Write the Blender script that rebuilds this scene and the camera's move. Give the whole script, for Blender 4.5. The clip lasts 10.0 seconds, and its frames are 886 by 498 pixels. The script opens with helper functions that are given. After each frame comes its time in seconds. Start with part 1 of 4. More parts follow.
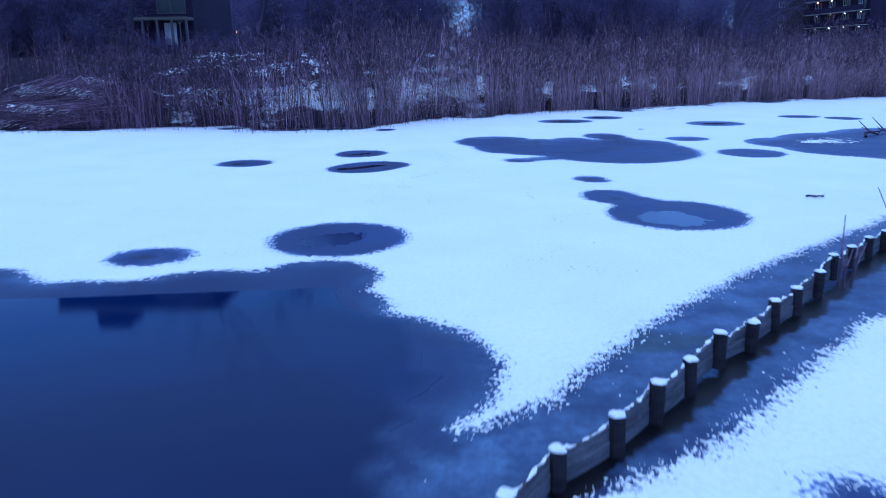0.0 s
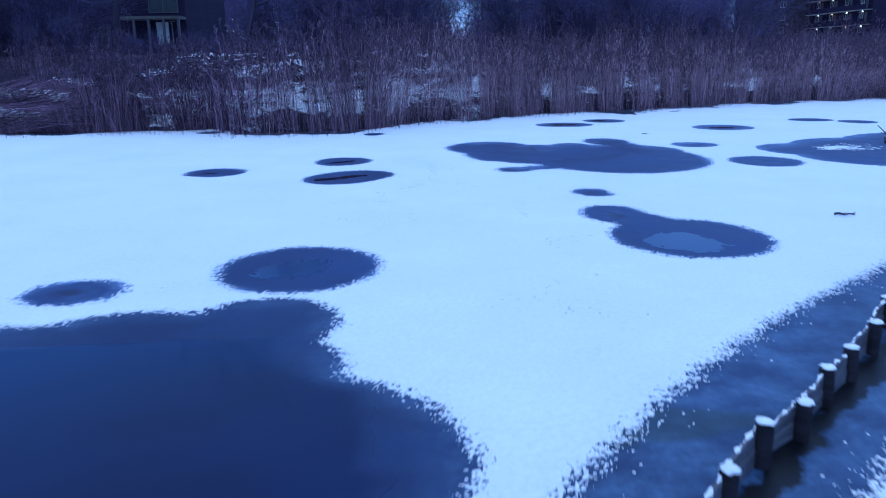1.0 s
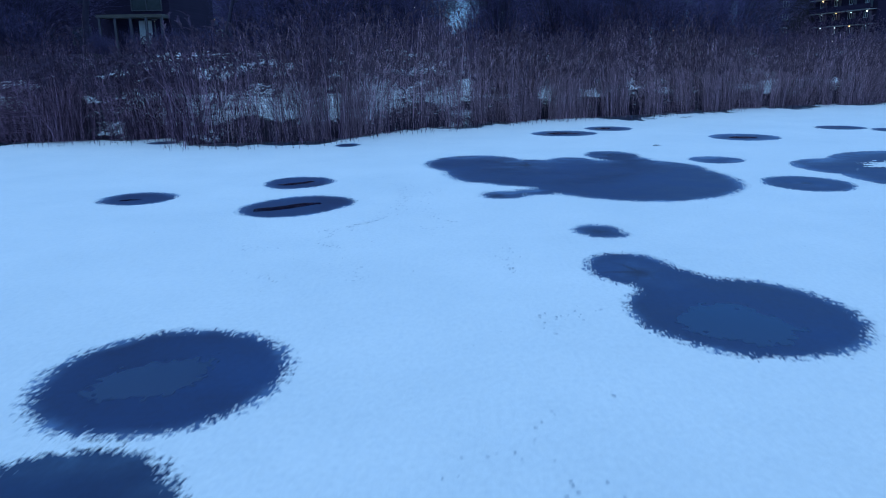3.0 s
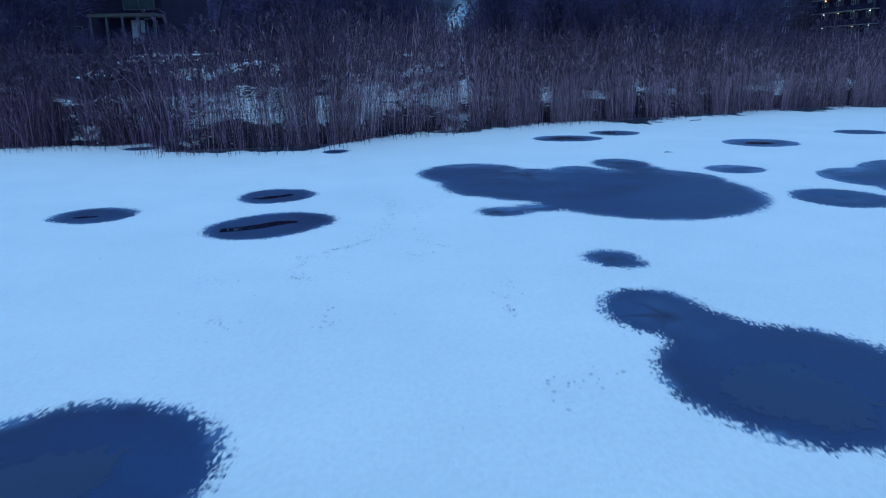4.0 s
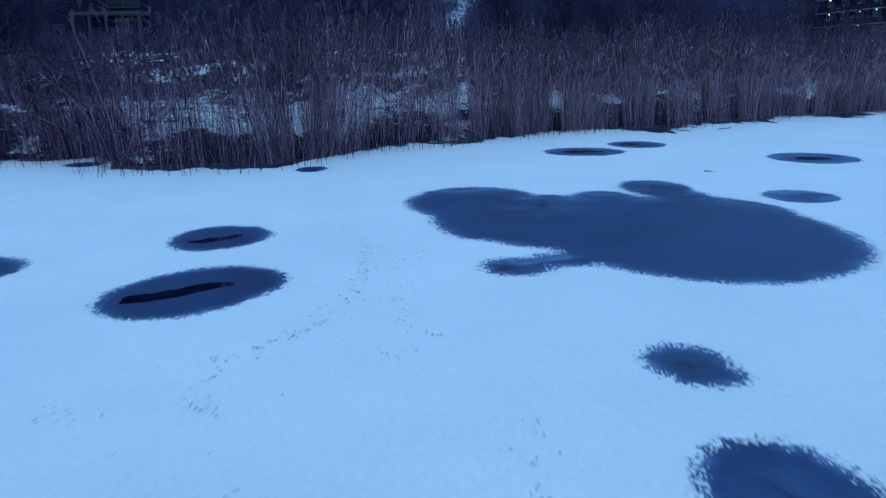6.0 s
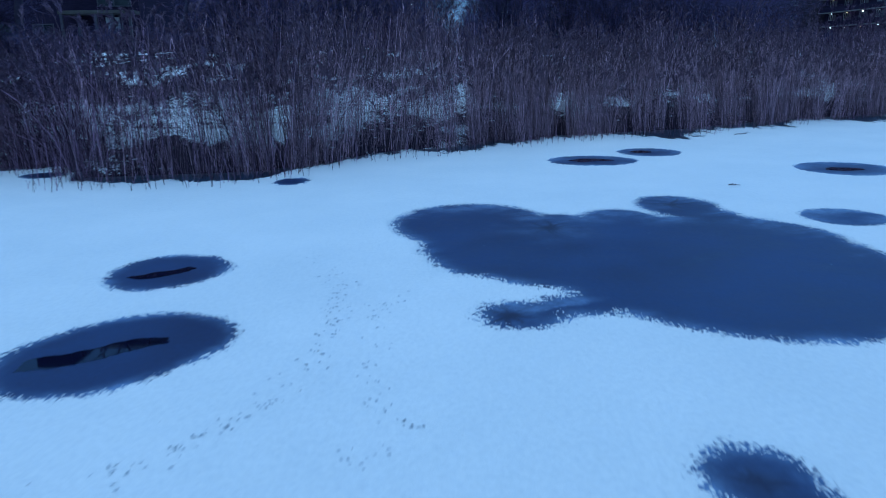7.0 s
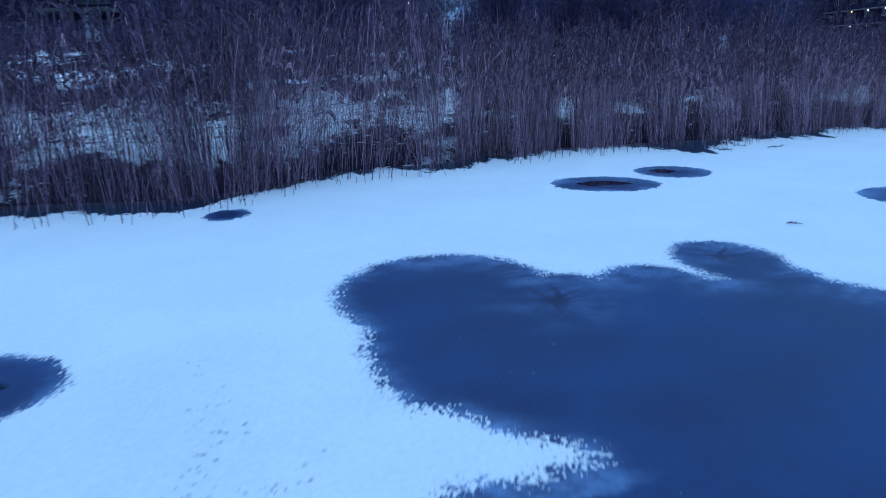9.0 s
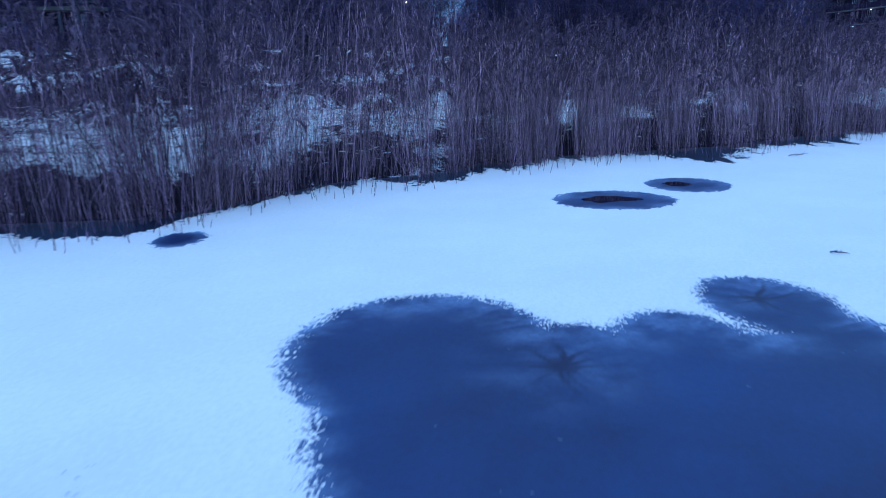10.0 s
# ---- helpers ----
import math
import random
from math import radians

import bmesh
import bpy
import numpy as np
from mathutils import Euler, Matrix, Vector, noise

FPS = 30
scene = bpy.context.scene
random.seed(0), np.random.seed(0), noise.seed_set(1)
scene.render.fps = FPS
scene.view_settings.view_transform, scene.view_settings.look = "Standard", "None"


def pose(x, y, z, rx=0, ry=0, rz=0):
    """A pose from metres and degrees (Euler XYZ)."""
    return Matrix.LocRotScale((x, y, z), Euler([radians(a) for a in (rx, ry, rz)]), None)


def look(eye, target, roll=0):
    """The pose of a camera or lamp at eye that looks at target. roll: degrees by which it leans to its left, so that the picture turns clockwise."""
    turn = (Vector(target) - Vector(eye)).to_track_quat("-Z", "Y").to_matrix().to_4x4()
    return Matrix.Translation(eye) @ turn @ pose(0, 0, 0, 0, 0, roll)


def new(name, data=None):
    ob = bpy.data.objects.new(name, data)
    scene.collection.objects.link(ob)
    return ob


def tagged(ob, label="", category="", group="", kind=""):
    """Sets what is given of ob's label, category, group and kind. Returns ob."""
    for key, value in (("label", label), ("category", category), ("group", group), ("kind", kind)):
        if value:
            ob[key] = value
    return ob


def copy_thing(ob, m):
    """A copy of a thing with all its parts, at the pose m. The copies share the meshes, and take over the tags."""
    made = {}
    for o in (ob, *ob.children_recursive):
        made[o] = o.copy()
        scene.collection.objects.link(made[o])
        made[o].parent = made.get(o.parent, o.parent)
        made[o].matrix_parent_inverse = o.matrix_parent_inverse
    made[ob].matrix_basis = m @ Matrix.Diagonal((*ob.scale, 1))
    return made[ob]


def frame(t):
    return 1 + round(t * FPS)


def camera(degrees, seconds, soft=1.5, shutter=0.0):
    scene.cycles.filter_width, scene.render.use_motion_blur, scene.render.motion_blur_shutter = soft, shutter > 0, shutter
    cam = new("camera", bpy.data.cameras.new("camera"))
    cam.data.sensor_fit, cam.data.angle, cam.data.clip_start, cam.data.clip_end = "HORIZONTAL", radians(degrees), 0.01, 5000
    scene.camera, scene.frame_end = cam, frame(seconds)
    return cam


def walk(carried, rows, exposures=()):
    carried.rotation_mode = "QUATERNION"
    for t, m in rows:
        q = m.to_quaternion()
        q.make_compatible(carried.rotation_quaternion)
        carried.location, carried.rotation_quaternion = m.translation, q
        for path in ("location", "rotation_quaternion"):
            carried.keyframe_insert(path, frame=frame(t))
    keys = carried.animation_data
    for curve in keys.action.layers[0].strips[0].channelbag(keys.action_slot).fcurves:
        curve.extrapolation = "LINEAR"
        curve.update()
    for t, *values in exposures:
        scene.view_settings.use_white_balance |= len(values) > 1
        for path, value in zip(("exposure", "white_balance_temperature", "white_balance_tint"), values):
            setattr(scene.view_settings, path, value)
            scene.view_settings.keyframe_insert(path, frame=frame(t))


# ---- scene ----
# ---- camera ----
cam = camera(61.7, 10.0, soft=1.0, shutter=0.9)
EYE, PITCH, ROLL = 1.8, -14.49, 0.74
ROWS = [
    (0.0, 0.0, 0.0), (0.5, 0.10, 0.55), (1.0, 0.20, 1.10), (1.5, 0.29, 1.65), (2.0, 0.39, 2.24), (2.5, 0.49, 2.83),
    (4.0, 0.66, 4.50), (4.5, 0.69, 5.05), (5.0, 0.70, 5.64), (5.5, 0.71, 6.27), (7.0, 0.82, 8.17), (7.5, 0.88, 8.80),
    (8.0, 0.95, 9.40), (8.5, 1.03, 10.01), (9.0, 1.11, 10.63), (9.5, 1.18, 11.23), (10.0, 1.26, 11.86),
]
walk(cam, [(t, pose(x, y, EYE, 90 + PITCH, ROLL, 0.0)) for t, x, y in ROWS],
     exposures=[(t, 1.20 + e, 4620 + warm, tint) for t, e, tint, warm in ((0.0, 0.0, 13, 20), (1.0, -0.12, 10, 40), (2.5, -0.47, -5, 90), (5.0, -0.60, -10, 70), (7.5, -0.60, -10, 40), (9.0, -0.35, -5, 30), (10.0, -0.19, 1, 25))])

# ---- light: an overcast winter dusk ----
SUN_UP, SUN_TURN = radians(50), radians(200)
world = bpy.data.worlds.new("dusk_sky")
scene.world = world
world.use_nodes = True
wn, wl = world.node_tree.nodes, world.node_tree.links
sky = wn.new("ShaderNodeTexSky")
sky.sky_type, sky.sun_disc = "NISHITA", False
sky.sun_elevation, sky.sun_rotation = SUN_UP, SUN_TURN
sky.air_density, sky.dust_density, sky.ozone_density = 1.0, 0.3, 4.0
# a cloud deck, brighter overhead than at the horizon, through which the clear sky barely shows
split = wn.new("ShaderNodeSeparateXYZ")
wl.new(wn.new("ShaderNodeTexCoord").outputs["Generated"], split.inputs[0])
deck = wn.new("ShaderNodeValToRGB")
deck.color_ramp.elements[0].position, deck.color_ramp.elements[0].color = 0.0, (1.9, 2.7, 4.4, 1)
deck.color_ramp.elements[1].position, deck.color_ramp.elements[1].color = 0.8, (4.15, 4.75, 5.9, 1)
low = deck.color_ramp.elements.new(0.30)
low.color = (1.0, 1.97, 4.6, 1)
wl.new(split.outputs["Z"], deck.inputs[0])
cloud = wn.new("ShaderNodeMix")
cloud.data_type = "RGBA"
cloud.inputs[0].default_value = 0.88
wl.new(sky.outputs[0], cloud.inputs[6])
wl.new(deck.outputs[0], cloud.inputs[7])
wn["Background"].inputs["Strength"].default_value = 0.10
wl.new(cloud.outputs[2], wn["Background"].inputs["Color"])
sun = new("sun", bpy.data.lights.new("sun", "SUN"))
sun.data.energy, sun.data.angle, sun.data.color = 0.3, radians(60), (0.85, 0.94, 1.0)
sun.matrix_world = look((math.sin(SUN_TURN) * math.cos(SUN_UP), math.cos(SUN_TURN) * math.cos(SUN_UP), math.sin(SUN_UP)), (0, 0, 0))


# ---- materials ----
def nodes_of(name):
    m = bpy.data.materials.new(name)
    m.use_nodes = True
    return m, m.node_tree.nodes, m.node_tree.links, m.node_tree.nodes["Principled BSDF"]


def ramp(n, l, source, stops):
    r = n.new("ShaderNodeValToRGB")
    el = r.color_ramp.elements
    while len(el) < len(stops):
        el.new(0.5)
    for e, (p, c) in zip(el, stops):
        e.position, e.color = p, (*c, 1)
    l.new(source, r.inputs[0])
    return r.outputs[0]


def noise_tex(n, l, coord, scale, detail=4.0, rough=0.55, stretch=None):
    if stretch:
        mp = n.new("ShaderNodeMapping")
        mp.inputs["Scale"].default_value = stretch
        l.new(coord, mp.inputs["Vector"])
        coord = mp.outputs[0]
    t = n.new("ShaderNodeTexNoise")
    t.inputs["Scale"].default_value, t.inputs["Detail"].default_value, t.inputs["Roughness"].default_value = scale, detail, rough
    l.new(coord, t.inputs["Vector"])
    return t.outputs["Fac"]


def mixed(n, l, fac, a, b, mode="MIX"):
    x = n.new("ShaderNodeMix")
    x.data_type, x.blend_type = "RGBA", mode
    for sock, v in ((x.inputs[0], fac), (x.inputs[6], a), (x.inputs[7], b)):
        if isinstance(v, (int, float)):
            sock.default_value = v
        elif isinstance(v, tuple):
            sock.default_value = (*v, 1)
        else:
            l.new(v, sock)
    return x.outputs[2]


def bump(n, l, bsdf, height, strength, distance):
    b = n.new("ShaderNodeBump")
    b.inputs["Strength"].default_value, b.inputs["Distance"].default_value = strength, distance
    l.new(height, b.inputs["Height"])
    l.new(b.outputs[0], bsdf.inputs["Normal"])


def surface(name, dark, light, scale, rough, grain=60.0, relief=0.3, depth=0.01, stretch=None, vary=False, spec=0.5, spread=(0.38, 0.8, 1.5)):
    """A two-scale surface: broad tone from one noise, fine grain and relief from another."""
    m, n, l, b = nodes_of(name)
    co = n.new("ShaderNodeTexCoord").outputs["Object"]
    broad = noise_tex(n, l, co, scale, 5, 0.6, stretch)
    fine = noise_tex(n, l, co, grain, 3, 0.6, stretch)
    c = ramp(n, l, broad, [(0.3, dark), (0.7, light)])
    c = mixed(n, l, 0.45, c, ramp(n, l, fine, [(0.25, tuple(v * 0.6 for v in dark)), (0.75, light)]))
    if vary:
        tone = ramp(n, l, n.new("ShaderNodeNewGeometry").outputs["Random Per Island"], [(0.0, (spread[0],) * 3), (0.6, (spread[1],) * 3), (1.0, (spread[2], spread[2] * 0.97, spread[2] * 0.94))])
        c = mixed(n, l, 1.0, c, tone, "MULTIPLY")
    l.new(c, b.inputs["Base Color"])
    b.inputs["Roughness"].default_value = rough
    b.inputs["Specular IOR Level"].default_value = spec
    bump(n, l, b, fine, relief, depth)
    return m


def snow_material():
    m, n, l, b = nodes_of("snow")
    co = n.new("ShaderNodeTexCoord").outputs["Object"]
    broad = noise_tex(n, l, co, 0.6, 6, 0.65)
    fine = noise_tex(n, l, co, 28, 6, 0.75)
    c = mixed(n, l, 0.4, ramp(n, l, broad, [(0.3, (0.68, 0.71, 0.73)), (0.65, (0.82, 0.83, 0.83))]),
              ramp(n, l, fine, [(0.32, (0.60, 0.63, 0.67)), (0.6, (0.88, 0.89, 0.89))]))
    l.new(c, b.inputs["Base Color"])
    b.inputs["Roughness"].default_value = 0.75
    b.inputs["Specular IOR Level"].default_value = 0.25
    b.inputs["Sheen Weight"].default_value, b.inputs["Sheen Roughness"].default_value = 0.45, 0.45
    bump(n, l, b, fine, 0.60, 0.015)
    return m


def ice_material(name, albedo, frost, rough, rimmed=False, melting=False):
    """Bare lake ice: nearly black water below, clouded by frost in drifting veils, with a dull gloss."""
    m, n, l, b = nodes_of(name)
    co = n.new("ShaderNodeTexCoord").outputs["Object"]
    veil = noise_tex(n, l, co, 0.9, 6, 0.62)
    grain = noise_tex(n, l, co, 22, 5, 0.7)

    def layer(key):
        at = n.new("ShaderNodeAttribute")
        at.attribute_name = key
        return at.outputs["Fac"]

    def times(u, v):
        mul = n.new("ShaderNodeMath")
        mul.operation, mul.use_clamp = "MULTIPLY", True
        l.new(u, mul.inputs[0])
        l.new(v, mul.inputs[1])
        return mul.outputs[0]

    c = ramp(n, l, veil, [(0.36, albedo), (0.66, frost)])
    c = mixed(n, l, 0.25, c, ramp(n, l, grain, [(0.35, albedo), (0.75, tuple(min(1, v * 1.5) for v in frost))]))
    if rimmed:
        speckle = ramp(n, l, noise_tex(n, l, co, 16, 5, 0.75), [(0.28, (0.35,) * 3), (0.66, (1.0,) * 3)])
        cloud_veil = ramp(n, l, noise_tex(n, l, co, 2.6, 4, 0.65), [(0.38, (0.2,) * 3), (0.64, (1.3,) * 3)])
        c = mixed(n, l, times(times(layer("rim"), speckle), cloud_veil), c, (0.115, 0.180, 0.300) if melting else (0.19, 0.27, 0.46))
    spec = b.inputs["Specular IOR Level"]
    r = ramp(n, l, veil, [(0.3, (rough * 0.8,) * 3), (0.7, (rough * 1.2,) * 3)])
    b.inputs["IOR"].default_value = 1.31
    spec.default_value = 0.65
    if rimmed and not melting:
        c = mixed(n, l, layer("thaw"), c, (0.003, 0.005, 0.034))
    if melting:
        clear = layer("clear")
        c = mixed(n, l, layer("stain"), c, (0.024, 0.040, 0.030))
        c = mixed(n, l, clear, c, ramp(n, l, noise_tex(n, l, co, 0.45, 3, 0.6), [(0.38, (0.003, 0.006, 0.034)), (0.66, (0.004, 0.012, 0.058))]))
        # near-black band painted for the shadow and reflection along the posts' foot
        shade_mask = n.new("ShaderNodeMath")
        l.new(layer("foot_shade"), shade_mask.inputs[0])
        l.new(ramp(n, l, noise_tex(n, l, co, 14, 5, 0.7), [(0.3, (0.0,) * 3), (0.7, (0.55,) * 3)]), shade_mask.inputs[1])
        c = mixed(n, l, ramp(n, l, shade_mask.outputs[0], [(0.62, (0.0,) * 3), (0.95, (1.0,) * 3)]), c, (0.003, 0.003, 0.005))
        r = mixed(n, l, clear, r, (0.02, 0.02, 0.02))
        l.new(mixed(n, l, clear, (0.5,) * 3, (0.25,) * 3), spec)
    l.new(c, b.inputs["Base Color"])
    l.new(r, b.inputs["Roughness"])
    bump(n, l, b, grain, 0.05, 0.003)
    return m


def water_material(name, dark, light, rough, spec):
    m, n, l, b = nodes_of(name)
    co = n.new("ShaderNodeTexCoord").outputs["Object"]
    c = ramp(n, l, noise_tex(n, l, co, 0.7, 4, 0.6), [(0.3, dark), (0.7, light)])
    l.new(c, b.inputs["Base Color"])
    b.inputs["Roughness"].default_value, b.inputs["IOR"].default_value = rough, 1.333
    b.inputs["Specular IOR Level"].default_value = spec
    bump(n, l, b, noise_tex(n, l, co, 9, 2, 0.5), 0.02, 0.003)
    return m


def bank_material():
    """Winter bank: dead litter and mud with snow lying in patches."""
    m, n, l, b = nodes_of("snowy_bank")
    co = n.new("ShaderNodeTexCoord").outputs["Object"]
    litter = ramp(n, l, noise_tex(n, l, co, 6, 6, 0.7), [(0.3, (0.012, 0.009, 0.018)), (0.7, (0.036, 0.027, 0.046))])
    a = noise_tex(n, l, co, 0.55, 3, 0.6)
    f = noise_tex(n, l, co, 5.5, 5, 0.75)
    lying = n.new("ShaderNodeAttribute")
    lying.attribute_name = "lying"
    mx = mixed(n, l, 0.70, a, mixed(n, l, 0.4, f, noise_tex(n, l, co, 15, 5, 0.75, (1, 1, 2.5))))
    add = n.new("ShaderNodeMath")
    l.new(mx, add.inputs[0])
    l.new(lying.outputs["Fac"], add.inputs[1])
    cover = ramp(n, l, add.outputs[0], [(0.50, (0, 0, 0)), (0.54, (1, 1, 1))])
    c = mixed(n, l, cover, litter, (0.87, 0.90, 0.96))
    l.new(c, b.inputs["Base Color"])
    b.inputs["Roughness"].default_value, b.inputs["Specular IOR Level"].default_value = 0.9, 0.08
    bump(n, l, b, f, 0.8, 0.08)
    return m


def brick_material(name, dark, light):
    m, n, l, b = nodes_of(name)
    co = n.new("ShaderNodeTexCoord").outputs["Object"]
    mp = n.new("ShaderNodeMapping")
    mp.inputs["Rotation"].default_value = (radians(90), 0, 0)
    l.new(co, mp.inputs["Vector"])
    t = n.new("ShaderNodeTexBrick")
    t.inputs["Color1"].default_value, t.inputs["Color2"].default_value = (*dark, 1), (*light, 1)
    t.inputs["Mortar"].default_value = (0.024, 0.020, 0.034, 1)
    t.inputs["Scale"].default_value, t.inputs["Mortar Size"].default_value = 1.0, 0.006
    t.inputs["Brick Width"].default_value, t.inputs["Row Height"].default_value = 0.22, 0.065
    l.new(mp.outputs[0], t.inputs["Vector"])
    c = mixed(n, l, 0.5, t.outputs[0], ramp(n, l, noise_tex(n, l, co, 0.4, 5), [(0.3, dark), (0.7, light)]))
    l.new(c, b.inputs["Base Color"])
    b.inputs["Roughness"].default_value, b.inputs["Specular IOR Level"].default_value = 0.9, 0.1
    return m


def glow(name, color, strength):
    m, n, l, b = nodes_of(name)
    b.inputs["Base Color"].default_value = (*color, 1)
    b.inputs["Emission Color"].default_value, b.inputs["Emission Strength"].default_value = (*color, 1), strength
    return m


SNOW = snow_material()
ICE = ice_material("bare_ice", (0.005, 0.010, 0.054), (0.021, 0.041, 0.130), 0.45, True)
MELTING = ice_material("melting_ice", (0.006, 0.010, 0.044), (0.018, 0.034, 0.098), 0.42, True, True)
UNDER_ICE = ice_material("dark_shore_ice", (0.004, 0.010, 0.030), (0.018, 0.036, 0.080), 0.36)
WATER = water_material("still_water", (0.003, 0.003, 0.012), (0.005, 0.005, 0.020), 0.03, 0.18)
THIN_ICE = water_material("thin_new_ice", (0.007, 0.011, 0.050), (0.012, 0.020, 0.070), 0.10, 0.6)
BANK = bank_material()
REED = surface("dry_reed", (0.250, 0.172, 0.225), (0.56, 0.395, 0.50), 3, 0.8, 50, 0.2, 0.002, vary=True, spec=0.05, spread=(0.16, 0.6, 1.9))
# a darker tone of the dry reed, for the left and upper stands
REED_DARK = surface("dark_reed", (0.094, 0.062, 0.102), (0.250, 0.166, 0.255), 3, 0.8, 50, 0.2, 0.002, vary=True, spec=0.05, spread=(0.14, 0.5, 2.3))
PLUME = surface("reed_plume", (0.078, 0.056, 0.084), (0.205, 0.148, 0.210), 5, 0.9, 80, 0.3, 0.003, vary=True, spec=0.05, spread=(0.5, 0.9, 1.4))
# a darker tone of the plume, for the same stands
PLUME_DARK = surface("dark_plume", (0.055, 0.040, 0.070), (0.150, 0.108, 0.172), 5, 0.9, 80, 0.3, 0.003, vary=True, spec=0.05, spread=(0.5, 0.9, 1.4))
BARK = surface("winter_bark", (0.026, 0.022, 0.040), (0.066, 0.057, 0.094), 4, 0.85, 60, 0.6, 0.01, spec=0.2)
TWIG = surface("winter_twig", (0.066, 0.054, 0.125), (0.150, 0.122, 0.260), 3, 0.85, 40, 0.2, 0.003, vary=True, spec=0.1)
WOOD = surface("weathered_timber", (0.004, 0.004, 0.006), (0.036, 0.032, 0.042), 5, 0.8, 55, 0.7, 0.006, stretch=(1, 1, 6), spec=0.12)
BOARD = surface("weathered_board", (0.005, 0.005, 0.008), (0.17, 0.175, 0.215), 4, 0.8, 45, 0.7, 0.005, stretch=(1, 1, 7), spec=0.12)
BRICK = brick_material("brown_brick", (0.030, 0.026, 0.032), (0.052, 0.044, 0.052))
BRICK_DARK = brick_material("dark_brick", (0.014, 0.010, 0.025), (0.026, 0.019, 0.042))
CONCRETE = surface("concrete", (0.15, 0.15, 0.16), (0.27, 0.27, 0.28), 0.8, 0.8, 12, 0.2, 0.01)
PAINT = surface("dulled_white_paint", (0.38, 0.39, 0.40), (0.55, 0.55, 0.55), 2, 0.5, 20, 0.05, 0.002)
ROOF = surface("dark_roofing", (0.03, 0.028, 0.028), (0.07, 0.065, 0.06), 2, 0.8, 15, 0.4, 0.01)
GLASS = surface("window_glass", (0.015, 0.018, 0.022), (0.03, 0.035, 0.04), 1, 0.12, 4, 0.02, 0.001, spec=0.3)
METAL = surface("painted_metal", (0.030, 0.028, 0.040), (0.060, 0.056, 0.075), 3, 0.45, 40, 0.1, 0.001)
LAMP = glow("lamp_glow", (1.0, 0.42, 0.12), 9)
LAMP_WHITE = glow("lamp_glow_white", (1.0, 0.78, 0.55), 8)


# ---- mesh helpers ----
def mesh_object(name, bm, material, parent=None, label=""):
    me = bpy.data.meshes.new(name)
    bm.to_mesh(me)
    bm.free()
    me.materials.append(material)
    ob = new(name, me)
    if parent:
        ob.parent = parent
    if label:
        ob["label"] = label
    return ob


def part(name, bm, material, parent, label=""):
    return mesh_object(name, bm, material, parent, label)


def soup(name, verts, faces, material, parent=None, label=""):
    """A mesh from numpy: verts (n, 3) and faces, a list of equal-width index arrays."""
    me = bpy.data.meshes.new(name)
    verts = np.asarray(verts, dtype=np.float32)
    faces = [np.asarray(f, dtype=np.int32) for f in faces if len(f)]
    loops = np.concatenate([f.ravel() for f in faces])
    sizes = np.concatenate([np.full(len(f), f.shape[1], dtype=np.int32) for f in faces])
    me.vertices.add(len(verts))
    me.vertices.foreach_set("co", verts.ravel())
    me.loops.add(len(loops))
    me.loops.foreach_set("vertex_index", loops)
    me.polygons.add(len(sizes))
    me.polygons.foreach_set("loop_start", np.concatenate([[0], np.cumsum(sizes)[:-1]]).astype(np.int32))
    me.polygons.foreach_set("loop_total", sizes)
    me.update(calc_edges=True)
    me.validate()
    me.materials.append(material)
    ob = new(name, me)
    if parent:
        ob.parent = parent
    if label:
        ob["label"] = label
    return ob


def box_bm(x0, y0, z0, x1, y1, z1, bevel=0.0):
    bm = bmesh.new()
    bmesh.ops.create_cube(bm, size=1)
    for v in bm.verts:
        v.co = Vector(((x0 + x1) / 2 + v.co.x * (x1 - x0), (y0 + y1) / 2 + v.co.y * (y1 - y0), (z0 + z1) / 2 + v.co.z * (z1 - z0)))
    if bevel:
        bmesh.ops.bevel(bm, geom=bm.edges[:], offset=bevel, segments=1, affect="EDGES")
    return bm


def tubes(p, q, r0, r1, sides):
    """Tapered prisms from points p to q, as verts and quads."""
    p, q = np.asarray(p, float), np.asarray(q, float)
    k = len(p)
    d = q - p
    d /= np.linalg.norm(d, axis=1, keepdims=True) + 1e-9
    a = np.where(np.abs(d[:, 2:3]) < 0.9, [[0, 0, 1.0]], [[1.0, 0, 0]])
    u = np.cross(d, a)
    u /= np.linalg.norm(u, axis=1, keepdims=True) + 1e-9
    w = np.cross(d, u)
    ang = np.arange(sides) * 2 * np.pi / sides
    ring = u[:, None] * np.cos(ang)[None, :, None] + w[:, None] * np.sin(ang)[None, :, None]
    r0, r1 = np.broadcast_to(r0, k), np.broadcast_to(r1, k)
    v = np.concatenate([p[:, None] + ring * r0[:, None, None], q[:, None] + ring * r1[:, None, None]], axis=1)
    i = np.arange(sides)
    f = np.stack([i, (i + 1) % sides, (i + 1) % sides + sides, i + sides], axis=1)
    return v.reshape(-1, 3), (f[None] + (np.arange(k) * 2 * sides)[:, None, None]).reshape(-1, 4)


def hashed(ix, iy, seed):
    h = (ix.astype(np.int64) * 374761393 + iy.astype(np.int64) * 668265263 + seed * 974711) & 0x7FFFFFFF
    h = ((h ^ (h >> 13)) * 1274126177) & 0x7FFFFFFF
    return ((h ^ (h >> 16)) & 0xFFFF) / 65535.0


